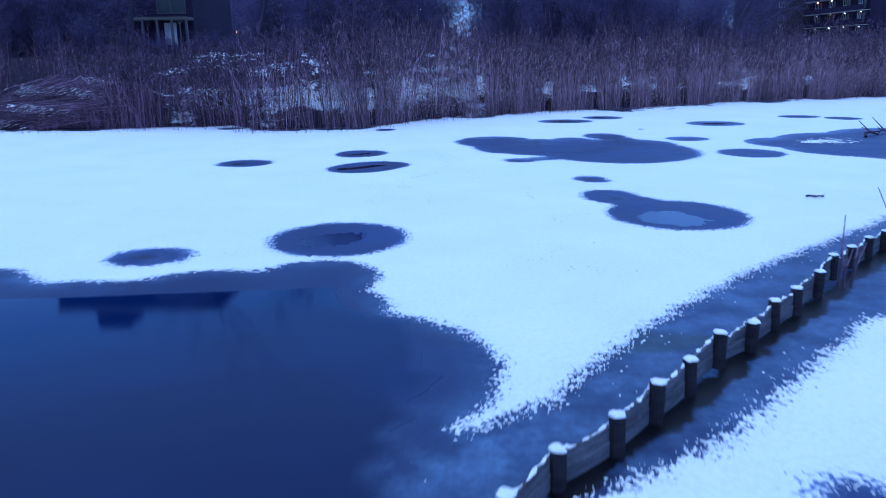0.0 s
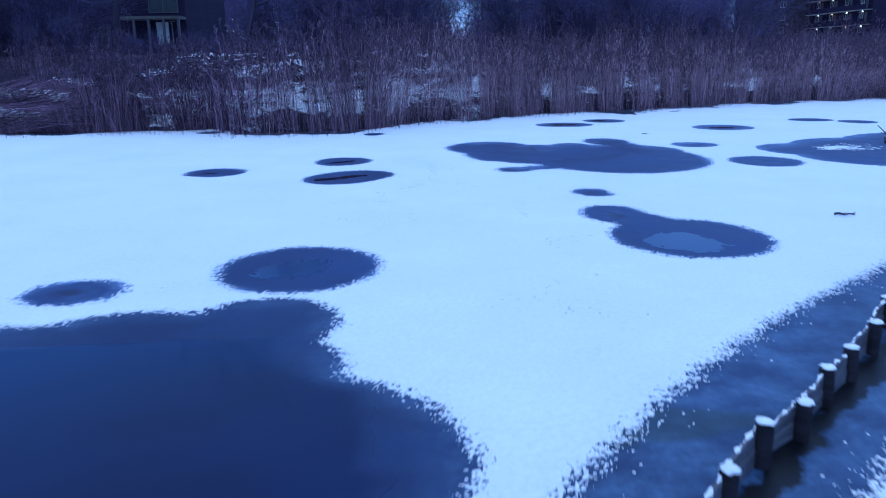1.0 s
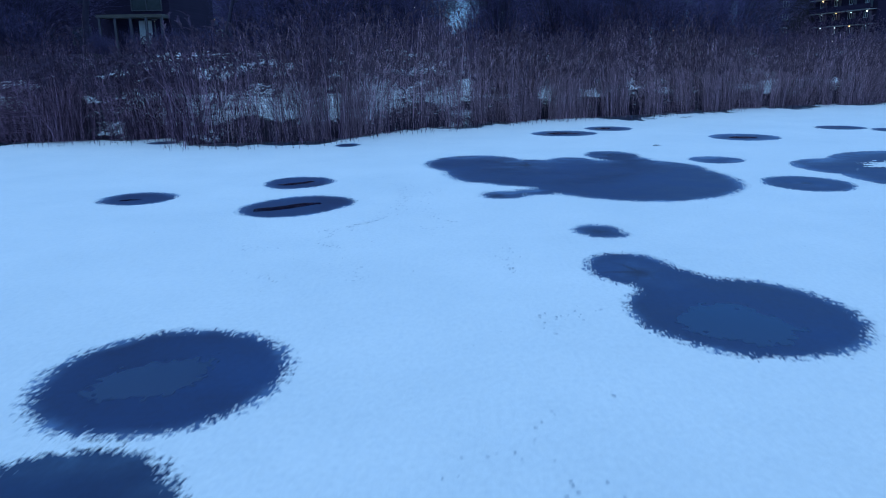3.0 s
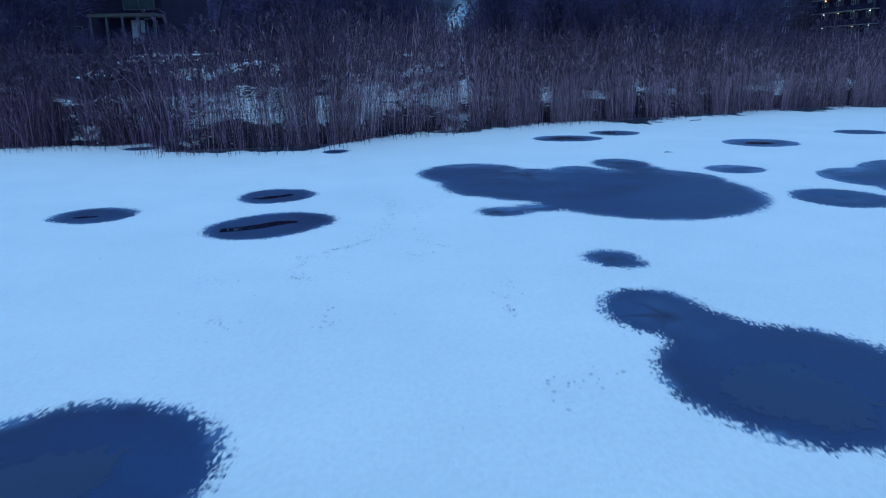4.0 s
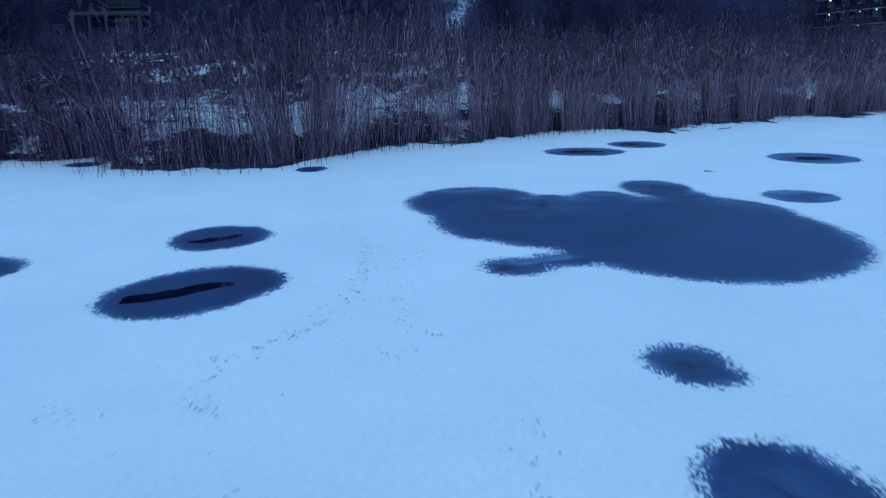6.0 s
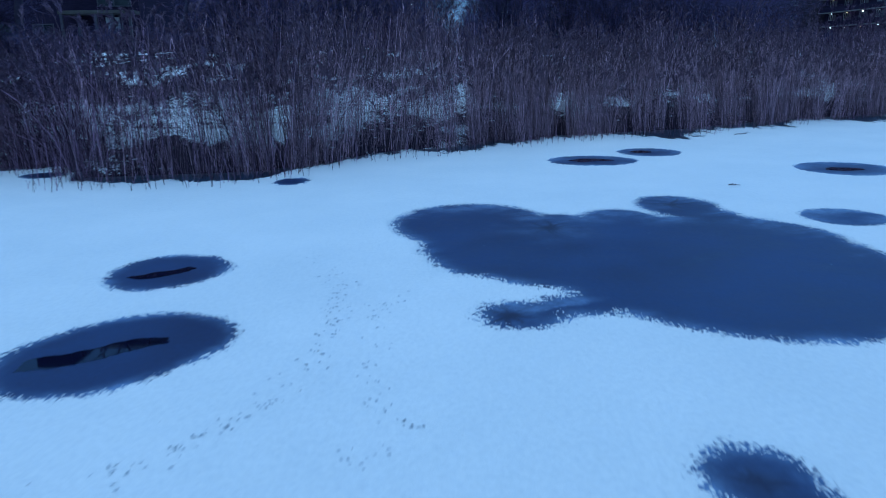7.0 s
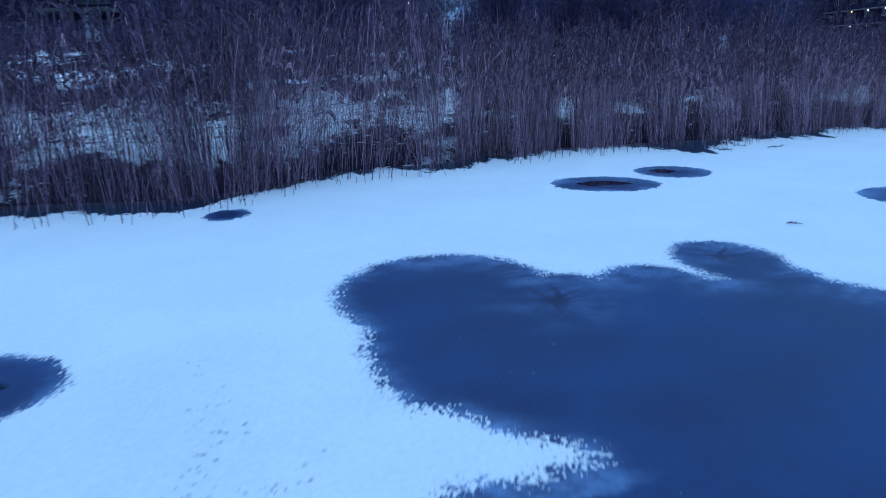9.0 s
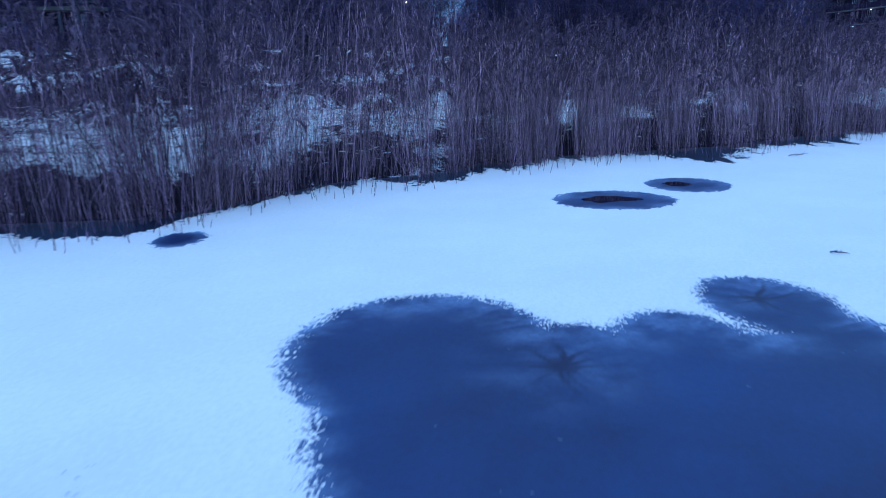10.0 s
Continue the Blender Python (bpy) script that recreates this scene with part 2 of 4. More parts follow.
def lattice(x, y, seed):
    ix, iy = np.floor(x), np.floor(y)
    fx, fy = x - ix, y - iy
    fx, fy = fx * fx * (3 - 2 * fx), fy * fy * (3 - 2 * fy)
    a, b = hashed(ix, iy, seed), hashed(ix + 1, iy, seed)
    c, d = hashed(ix, iy + 1, seed), hashed(ix + 1, iy + 1, seed)
    return (a + (b - a) * fx) * (1 - fy) + (c + (d - c) * fx) * fy - 0.5


# ---- the bank line and the thawed patches ----
BANK_X = [-200, -30, -12, -8.6, -6.6, -5.9, -5.4, -5, -2.4, -1.5, -0.4, 1.2, 1.9, 2.6, 3.4, 6.9, 9.4, 11.5, 18.7, 40, 200]
BANK_Y = [40, 22, 20.5, 20.7, 20.95, 21.15, 20.3, 19.6, 20.0, 20.8, 22.5, 23.3, 24.5, 24.3, 25.2, 26.4, 28.2, 29.3, 31.7, 39, 90]


def bank_y(x):
    return np.interp(x, BANK_X, BANK_Y)


# thawed bays where the ice is bare in front of the reeds: x, half width, depth
SHORE = [(-9.6, 0.9, 0.3), (-7.0, 0.8, 0.35), (-3.4, 1.8, 0.4), (-0.3, 0.7, 0.25), (2.1, 0.75, 0.7), (6.05, 0.95, 1.15), (9.2, 0.9, 1.15), (12.2, 1.1, 1.2), (15.6, 0.9, 1.1), (19.0, 1.3, 1.2)]
# name: (raggedness, ellipses as x, y, rx, ry)
PATCHES = {
    "pool": (0.07, [(-1.12, 5.97, 0.58, 0.64), (-1.15, 5.2, 0.76, 0.65), (-0.74, 4.1, 1.08, 1.06), (-1.95, 5.2, 1.02, 1.12), (-3.0, 3.9, 2.2, 2.15), (-4.25, 5.3, 1.0, 1.2), (-6.5, 3.6, 2.6, 2.6), (-1.6, 2.2, 2.0, 2.0)]),
    "margin": (0.09, []),
    "ring": (0.07, [(-1.10, 7.46, 0.74, 0.77)]),
    "oval": (0.07, [(-2.81, 6.80, 0.43, 0.36)]),
    "gourd": (0.065, [(2.18, 9.61, 0.40, 0.53), (2.69, 8.44, 0.81, 0.87), (2.44, 9.17, 0.35, 0.47)]),
    "spot": (0.06, [(2.18, 11.07, 0.27, 0.28), (2.26, 10.85, 0.21, 0.14)]),
    "slot": (0.05, [(-1.32, 12.66, 0.60, 0.55), (-1.17, 12.81, 0.59, 0.54), (-1.43, 12.46, 0.58, 0.54)]),
    "eye": (0.05, [(-1.69, 14.46, 0.45, 0.58), (-1.46, 14.48, 0.37, 0.48)]),
    "lens": (0.05, [(-3.58, 13.29, 0.52, 0.50)]),
    "lake": (0.08, [(1.12, 16.29, 0.90, 1.10), (1.15, 16.72, 0.72, 0.62), (2.82, 16.19, 0.52, 0.77), (3.32, 14.40, 1.60, 1.81), (3.69, 15.31, 1.15, 1.27), (2.62, 15.11, 1.44, 1.43), (3.67, 17.13, 0.51, 0.66),
                    (1.05, 15.58, 0.51, 1.38), (2.32, 14.63, 1.35, 0.94), (1.36, 13.22, 0.34, 0.31), (1.80, 13.40, 0.36, 0.25), (2.05, 13.60, 0.30, 0.25), (3.85, 16.55, 0.40, 0.32), (2.14, 16.00, 0.45, 0.72)]),
    "coin": (0.05, [(3.44, 21.25, 0.79, 0.66)]),
    "penny": (0.05, [(4.72, 22.3, 0.60, 0.62)]),
    "disc": (0.05, [(7.22, 19.95, 0.76, 0.76)]),
    "almond": (0.05, [(5.33, 16.35, 0.48, 0.48)]),
    "pond": (0.06, [(7.3, 15.35, 1.05, 1.05), (7.75, 14.3, 1.2, 1.3), (8.5, 14.2, 1.5, 1.85), (8.7, 15.7, 1.6, 1.6), (10.6, 15.5, 2.4, 2.7)]),
    "shield": (0.06, [(5.72, 13.82, 0.62, 0.69)]),
    "chip": (0.05, [(10.3, 21.8, 0.6, 0.55)]),
    "flake": (0.05, [(11.19, 21.03, 0.48, 0.55)]),
    "dot": (0.06, [(-1.50, 19.35, 0.27, 0.35)]),
    "fleck": (0.05, [(-5.79, 20.3, 0.36, 0.36)]),
    "puddle": (0.10, [(1.71, 2.66, 0.22, 0.24)]),
}
FENCE_A, FENCE_DIR = np.array([0.46, 2.83]), np.array([0.680, 0.733])
FENCE_N = np.array([-FENCE_DIR[1], FENCE_DIR[0]])


def ellipse_sd(x, y, e):
    """A near distance to an ellipse, negative inside."""
    cx, cy, rx, ry = e
    dx, dy = (x - cx) / rx, (y - cy) / ry
    k = np.sqrt(dx * dx + dy * dy) + 1e-9
    g = np.sqrt((dx / rx) ** 2 + (dy / ry) ** 2) + 1e-9
    return k * (k - 1) / g


def patch_sd(name, x, y):
    if name == "margin":
        sx, sy = x - FENCE_A[0], y - FENCE_A[1]
        s = sx * FENCE_DIR[0] + sy * FENCE_DIR[1]
        off = sx * FENCE_N[0] + sy * FENCE_N[1]
        wide = np.interp(s, [-6, -0.6, 0.6, 1.6, 2.6, 4.0, 6.5, 9], [1.2, 0.85, 0.52, 0.62, 0.70, 0.66, 0.36, 0.3])
        near = np.interp(s, [-6, 0.0, 0.3, 0.7, 2.5, 3.2, 3.8, 5, 9], [-0.12, -0.18, -0.24, -0.37, -0.45, -0.45, -0.95, -1.4, -1.4])
        return np.maximum(np.maximum(off - wide, near - off), s - 8.0)
    d = None
    for e in PATCHES[name][1]:
        k = ellipse_sd(x, y, e)
        if d is None:
            d = k
        else:
            h = np.clip(0.5 + 0.5 * (d - k) / 0.12, 0, 1)
            d = d + (k - d) * h - 0.12 * h * (1 - h)
    return d


def cover(x, y):
    """Distance to the nearest bare patch (positive: snow) and the raggedness of its rim."""
    best = bank_y(x) - y + np.interp(x, [-1.5, 0.0], [-0.15, -0.20]) + 1.25 * lattice(x * 0.8, y * 0.3, 5) + 0.45 * lattice(x * 2.3, y * 0.6, 7) + np.interp(x, [-2.0, -0.5], [0.2, 0.75]) * lattice(x * 6.5, y * 2.0, 8)
    for px, wide, deep in SHORE:
        best = best - deep * np.exp(-((x - px) / wide) ** 2)
    rag = np.interp(x, [-2.5, -0.5], [0.14, 0.26])
    for name, (r, _) in PATCHES.items():
        d = patch_sd(name, x, y)
        rag = np.where(d < best, r, rag)
        best = np.minimum(best, d)
    return best, rag


def rim(x, y):
    d, rag = cover(x, y)
    n = (0.5 * lattice(x * 5, y * 5, 1) + 0.4 * lattice(x * 13, y * 13, 2) + 0.4 * lattice(x * 26, y * 26, 3)
         + 2.2 * lattice(x * 74, y * 74, 4) + 1.9 * lattice(x * 128, y * 128, 6))
    return d + rag * n


# ---- ice and snow ----
def snow_sheet():
    """A snow layer on the ice, cut away at the thawed patches by ever finer squares along their rims."""
    top, size = 0.0045, 0.96
    gx, gy = np.meshgrid(np.arange(-24, 40, size), np.arange(-6, 41, size))
    x, y = gx.ravel(), gy.ravel()
    full, cells = [], []
    verts, tris, count = [], {3: [], 4: [], 5: [], 6: []}, 0
    while len(x):
        d, rag = cover(x + size / 2, y + size / 2)
        reach = 0.75 * size + 2.3 * rag + 0.02
        full.append((x[d > reach], y[d > reach], size))
        keep = np.abs(d) <= reach
        x, y = x[keep], y[keep]
        size /= 2
        stop = size * 2 <= np.where((y > 19) | (x > 9), 0.031, np.where((y > 17.6) | (x > 4.9), 0.016, 0.0))
        if stop.any():
            cells.append((x[stop], y[stop], size * 2))
        x, y = x[~stop], y[~stop]
        x = np.concatenate([x, x + size, x, x + size])
        y = np.concatenate([y, y, y + size, y + size])
        if size < 0.008:
            cells.append((x, y, size))
            break
    vs, qs = [], []
    base = 0
    for cx, cy, s in full:
        if len(cx):
            v = np.stack([np.stack([cx + a * s, cy + b * s, np.full_like(cx, top)], 1) for a, b in ((0, 0), (1, 0), (1, 1), (0, 1))], 1)
            vs.append(v.reshape(-1, 3))
            qs.append(base + np.arange(len(cx) * 4).reshape(-1, 4))
            base += len(cx) * 4
    loose_v, polys = [], {3: [], 4: [], 5: [], 6: []}
    for cx, cy, s in cells:
        val = np.stack([rim(cx + a * s, cy + b * s) for a, b in ((0, 0), (1, 0), (1, 1), (0, 1))], 1)
        whole = (val > 0).all(1)
        v = np.stack([np.stack([cx[whole] + a * s, cy[whole] + b * s, np.full(whole.sum(), top)], 1) for a, b in ((0, 0), (1, 0), (1, 1), (0, 1))], 1)
        vs.append(v.reshape(-1, 3))
        qs.append(base + np.arange(whole.sum() * 4).reshape(-1, 4))
        base += whole.sum() * 4
        part_cells = np.nonzero((val > 0).any(1) & ~whole)[0]
        for i in part_cells:
            corner = ((cx[i], cy[i]), (cx[i] + s, cy[i]), (cx[i] + s, cy[i] + s), (cx[i], cy[i] + s))
            w, ring, cuts = val[i], [], []
            for k in range(4):
                a, b = w[k], w[(k + 1) % 4]
                if a > 0:
                    ring.append(corner[k])
                if (a > 0) != (b > 0):
                    t = a / (a - b)
                    pnt = (corner[k][0] + t * (corner[(k + 1) % 4][0] - corner[k][0]), corner[k][1] + t * (corner[(k + 1) % 4][1] - corner[k][1]))
                    ring.append(pnt)
                    cuts.append(pnt)
            if len(ring) < 3:
                continue
            start = len(loose_v)
            loose_v.extend((px, py, top) for px, py in ring)
            polys[len(ring)].append(tuple(range(start, start + len(ring))))
            for c0, c1 in zip(cuts[0::2], cuts[1::2]):
                start = len(loose_v)
                loose_v.extend(((*c0, top), (*c1, top), (*c1, -0.004), (*c0, -0.004)))
                polys[4].append((start, start + 1, start + 2, start + 3))
    vs.append(np.array(loose_v))
    shift = base
    base += len(loose_v)
    for x0, y0, x1, y1 in ((-400, -400, 400, -6), (-400, -6, -24, 21), (40, -6, 400, 38.9)):
        vs.append(np.array([(x0, y0, top), (x1, y0, top), (x1, y1, top), (x0, y1, top)], float))
        qs.append(base + np.arange(4).reshape(1, 4))
        base += 4
    faces = [np.concatenate(qs)] + [np.array(v) + shift for k, v in polys.items() if v]
    ob = soup("snow_cover", np.concatenate(vs), faces, SNOW)
    tagged(ob, "thin white snow layer lying on the frozen canal", "snow", kind="structure")


bm = bmesh.new()
for x0, y0, x1, y1 in ((-400, -400, 400, 95),):
    bm.faces.new([bm.verts.new(p) for p in ((x0, y0, -0.012), (x1, y0, -0.012), (x1, y1, -0.012), (x0, y1, -0.012))])
tagged(mesh_object("ice", bm, UNDER_ICE), "grey-blue sheet of ice on the canal", "ice", kind="structure")
snow_sheet()


def region(name, test, x0, y0, x1, y1, step, z, material, parent=None, label="", whole=False):
    """A flat sheet of the squares in a rectangle for which test(x, y) is below zero, with a cut rim."""
    xs, ys = np.arange(x0, x1 + step, step), np.arange(y0, y1 + step, step)
    gx, gy = np.meshgrid(xs, ys)
    v = test(gx, gy)
    bm = bmesh.new()
    made = {}

    def vert(px, py):
        key = (round(px, 4), round(py, 4))
        if key not in made:
            made[key] = bm.verts.new((px, py, z))
        return made[key]

    for j in range(len(ys) - 1):
        for i in range(len(xs) - 1):
            w = (v[j, i], v[j, i + 1], v[j + 1, i + 1], v[j + 1, i])
            if min(w) >= 0:
                continue
            c = ((xs[i], ys[j]), (xs[i + 1], ys[j]), (xs[i + 1], ys[j + 1]), (xs[i], ys[j + 1]))
            ring = []
            for k in range(4):
                a, b = w[k], w[(k + 1) % 4]
                if a < 0:
                    ring.append(c[k])
                if (a < 0) != (b < 0):
                    t = a / (a - b)
                    ring.append((c[k][0] + t * (c[(k + 1) % 4][0] - c[k][0]), c[k][1] + t * (c[(k + 1) % 4][1] - c[k][1])))
            vv = []
            for pnt in ring:
                q = vert(*pnt)
                if q not in vv:
                    vv.append(q)
            if len(vv) > 2:
                try:
                    bm.faces.new(vv)
                except ValueError:
                    pass
    if whole:
        islands, seen = [], set()
        for v in bm.verts:
            if v in seen:
                continue
            seen.add(v)
            group, todo = [], [v]
            while todo:
                q = todo.pop()
                group.append(q)
                for e in q.link_edges:
                    o = e.other_vert(q)
                    if o not in seen:
                        seen.add(o)
                        todo.append(o)
            islands.append(group)
        islands.sort(key=len)
        for group in islands[:-1]:
            for q in group:
                bm.verts.remove(q)
    return mesh_object(name, bm, material, parent, label)


def wobbly(cx, cy, rx, ry, turn, seed, rough=0.12, freq=4.0):
    c, s = math.cos(radians(turn)), math.sin(radians(turn))

    def test(x, y):
        dx, dy = x - cx, y - cy
        return ellipse_sd(dx * c + dy * s, -dx * s + dy * c, (0, 0, rx, ry)) + rough * lattice(x * freq, y * freq, seed) + 0.4 * rough * lattice(x * freq * 3, y * freq * 3, seed + 1)
    return test


def box_of(pname):
    if pname == "margin":
        return -5.5, -2.0, 7.5, 9.5
    es = PATCHES[pname][1]
    return (min(e[0] - e[2] for e in es) - 0.4, min(e[1] - e[3] for e in es) - 0.4, max(e[0] + e[2] for e in es) + 0.4, max(e[1] + e[3] for e in es) + 0.4)


SHORELINES = {}


def shoreline(pname):
    """Points along the edge of the snow around a patch."""
    if pname in SHORELINES:
        return SHORELINES[pname]
    x0, y0, x1, y1 = box_of(pname)
    step = 0.08 if pname in ("pool", "margin") else 0.05
    gx, gy = np.meshgrid(np.arange(x0, x1, step), np.arange(y0, y1, step))
    bare = cover(gx, gy)[0] < 0
    edge = bare[:-1, :-1] & ~(bare[1:, :-1] & bare[:-1, 1:] & bare[1:, 1:])
    edge |= ~bare[:-1, :-1] & (bare[1:, :-1] | bare[:-1, 1:] | bare[1:, 1:])
    SHORELINES[pname] = np.stack([gx[:-1, :-1][edge], gy[:-1, :-1][edge]], 1) + step / 2
    return SHORELINES[pname]


def frost_of(pname, x, y):
    """How much rime clouds the ice of a patch: most at its rim, and broader on its far shore."""
    d = patch_sd(pname, x, y)
    shore_at = shoreline(pname)
    deep, north = np.empty(len(x)), np.empty(len(x))
    for i in range(0, len(x), 2000):
        dx, dy = shore_at[None, :, 0] - x[i:i + 2000, None], shore_at[None, :, 1] - y[i:i + 2000, None]
        gap = np.hypot(dx, dy)
        j = gap.argmin(1)
        row = np.arange(len(j))
        deep[i:i + 2000] = -gap[row, j]
        north[i:i + 2000] = np.clip(dy[row, j] / (gap[row, j] + 1e-6) * 1.6 - 0.3, 0, 1)
    deep = np.where(d > 0, 0.0, deep)
    wide = {"pool": 0.36, "lake": 0.26, "pond": 0.40, "margin": 0.30, "coin": 0.5, "penny": 0.5, "disc": 0.5, "ring": 0.12, "gourd": 0.12, "slot": 0.14, "eye": 0.16, "almond": 0.45}.get(pname, 0.2)
    frost = np.clip(1 + deep / wide, 0, 1) ** 2.2
    if pname in ("lake", "coin", "penny", "disc", "pond", "almond"):
        frost = np.maximum(frost, 0.9 * north * np.clip(1 + deep / 0.65, 0, 1) ** 1.3)
    if pname in ("margin", "pool"):
        along = (x - FENCE_A[0]) * FENCE_DIR[0] + (y - FENCE_A[1]) * FENCE_DIR[1]
        strip = np.clip(0.75 - patch_sd("margin", x, y) / 0.6, 0, 1)
        frost = np.maximum(frost * np.interp(along, [-0.6, 1.0], [1.0, 0.6]), np.interp(along, [-0.8, 0.9], [0.65, 0.55]) * strip)
    return frost


def set_layer(ob, key, values):
    ob.data.attributes.new(key, "FLOAT", "POINT").data.foreach_set("value", np.asarray(values, np.float32))


def plan_of(ob):
    co = np.empty(len(ob.data.vertices) * 3, np.float32)
    ob.data.vertices.foreach_get("co", co)
    return co[0::3].astype(float), co[1::3].astype(float)


def star(pname, cx, cy, reach, arms, seed, core=0.07, depth=0.9):
    """Dark melt channels that fade out from a thaw hole like the legs of a spider."""
    rnd = random.Random(seed)
    segs = []
    for k in range(arms):
        a = 2 * math.pi * (k + rnd.uniform(-0.3, 0.3)) / arms
        length, w = reach * rnd.uniform(0.35, 1.1), core * rnd.uniform(0.10, 0.30)
        px, py = cx, cy
        for j in range(5):
            qx, qy = px + math.cos(a) * length / 5, py + math.sin(a) * length / 5
            segs.append((px, py, qx, qy, w * (1 - j / 5), w * (1 - (j + 1) / 5)))
            if j == 2:
                b = a + rnd.choice((-0.8, 0.8))
                segs.append((qx, qy, qx + math.cos(b) * length / 4, qy + math.sin(b) * length / 4, w * 0.4, 0.0))
            a += rnd.uniform(-0.4, 0.4)
            px, py = qx, qy

    def dark(x, y):
        hole = np.hypot(x - cx, (y - cy) * 0.9) - core * 0.9 + 0.06 * lattice(x * 9, y * 9, seed)
        v = np.clip(0.55 - hole / (core * 1.6), 0, 1)
        for px, py, qx, qy, w0, w1 in segs:
            t = np.clip(((x - px) * (qx - px) + (y - py) * (qy - py)) / ((qx - px) ** 2 + (qy - py) ** 2), 0, 1)
            d = np.hypot(x - px - t * (qx - px), y - py - t * (qy - py)) - (w0 + (w1 - w0) * t)
            v = np.maximum(v, np.clip(0.7 - d / 0.034, 0, 1) * (0.25 + 0.75 * np.clip((w0 + w1) / core * 3, 0, 1)))
        return depth * v * v * (3 - 2 * v)
    m = reach * 1.3
    sheet = region("melt_channel", lambda x, y: np.maximum(patch_sd(pname, x, y) + 0.03, np.hypot(x - cx, y - cy) - m), cx - m, cy - m, cx + m, cy + m, 0.022, 0.0003, ICE, P[pname], "dark branching melt channel", whole=True)
    x, y = plan_of(sheet)
    set_layer(sheet, "thaw", dark(x, y))
    halo = np.clip(1 - np.hypot(x - cx, y - cy) / m, 0, 1) * np.clip(0.6 + 1.2 * lattice(x * 5, y * 5, seed + 40), 0, 1)
    set_layer(sheet, "rim", np.maximum(frost_of(pname, x, y), 0.34 * halo))


LABELS = {
    "pool": "large dark pool of open water rimmed with frosted ice", "margin": "strip of frosted bare ice along the timber revetment",
    "ring": "round thawed hole in the snow with open water inside", "oval": "small dark oval of thawed ice in the snow",
    "gourd": "gourd-shaped thawed patch of dark ice in the snow", "spot": "small ragged dark thaw spot in the snow",
    "slot": "round thawed patch with a dark slot of open water", "eye": "round thawed patch with a narrow dark water slit",
    "lens": "pale thawed patch with a small black hole", "lake": "large lobed sheet of bare blue-grey ice with star cracks",
    "pond": "broad thawed sheet of grey ice with a snow streak", "shield": "thawed ice patch with a pale branching crack",
}
patch_objects = {}
for pname, (rag, _) in PATCHES.items():
    x0, y0, x1, y1 = box_of(pname)
    ob = region("ice_patch", lambda x, y, k=pname, r=rag: patch_sd(k, x, y) - 0.03 - 0.9 * r, x0, y0, x1, y1, 0.05 if pname == "pool" else 0.04 if pname == "margin" else 0.06, 0.0 if pname != "margin" else -0.004,
                MELTING if pname in ("margin", "pool") else ICE)
    px, py = plan_of(ob)
    set_layer(ob, "rim", frost_of(pname, px, py))
    if pname == "pool":
        def shore(px, py):
            return np.maximum(np.minimum(patch_sd("pool", px, py) + 0.5, px - np.interp(py, [2.0, 2.77, 3.26, 3.9, 4.4, 4.93, 5.5], [-0.55, -0.36, -0.30, -0.15, -0.13, -0.34, -0.8])) + 0.22 * lattice(px * 1.5, py * 1.5, 8) + 0.15 * lattice(px * 6, py * 6, 9), 5 * (py - 5.68 - 0.09 * (px + 1.9)))
        water = region("open_water", lambda x, y: shore(x, y) - 0.02, x0, y0, x1, y1, 0.06, 0.0012, MELTING, ob, "still dark open water")
        for sheet in (ob, water):
            wx, wy = plan_of(sheet)
            set_layer(sheet, "clear", np.clip(0.5 - shore(wx, wy) * 4.5, 0, 1))
        set_layer(water, "rim", frost_of("pool", wx, wy))
    if pname == "margin":
        # shadow and reflection on the wet ice at the posts' foot, painted near black, and two olive streaks of algae
        # under the ice
        off = (px - FENCE_A[0]) * FENCE_N[0] + (py - FENCE_A[1]) * FENCE_N[1]
        edge = np.abs(off + 0.055 + 0.05 * lattice(px * 3, py * 3, 81)) - 0.075 - 0.09 * lattice(px * 7, py * 7, 82)
        set_layer(ob, "foot_shade", np.clip(0.55 - edge * 9, 0, 1))
        spot = np.minimum(wobbly(1.28, 4.42, 0.30, 0.035, 12, 91, 0.06, 7.0)(px, py), wobbly(1.42, 4.58, 0.26, 0.03, -8, 95, 0.06, 7.0)(px, py))
        set_layer(ob, "stain", np.clip(0.8 - spot * 9, 0, 0.5))
    patch_objects[pname] = tagged(ob, LABELS.get(pname, "round thawed ice patch in the snow"), "ice patch", "thawed patches")
P = patch_objects
for pname, spec in {"ring": (-1.15, 7.42, 0.34, 0.23, 42), "gourd": (2.56, 8.25, 0.34, 0.40, 10), "slot": (-1.43, 12.56, 0.47, 0.105, 36), "eye": (-1.62, 14.42, 0.27, 0.085, 36),
                    "lens": (-3.63, 13.2, 0.17, 0.08, 20), "coin": (3.39, 21.28, 0.36, 0.2, 0), "penny": (4.58, 22.38, 0.2, 0.2, 0), "disc": (7.2, 19.9, 0.30, 0.2, 0)}.items():
    cx, cy, rx, ry, turn = spec
    region("open_water", lambda x, y, w=wobbly(cx, cy, rx, ry, turn, len(pname) * 7 + 3), f=(0.10 if pname in ("ring", "gourd") else 0.02): w(x, y) + f * (lattice(x * 18, y * 18, 96) + 1.3 * lattice(x * 45, y * 45, 97)), cx - 0.9, cy - 0.9, cx + 0.9, cy + 0.9, 0.018, 0.0012, THIN_ICE if pname in ("ring", "gourd") else WATER, P[pname], "hole closed by thin new ice" if pname in ("ring", "gourd") else "small hole of black open water")
star("lake", 1.94, 15.98, 0.62, 15, 3, 0.08, 1.0)
star("lake", 3.62, 17.2, 0.62, 10, 5, 0.08, 1.0)
star("lake", 1.27, 13.2, 0.48, 11, 7, 0.07, 1.0)
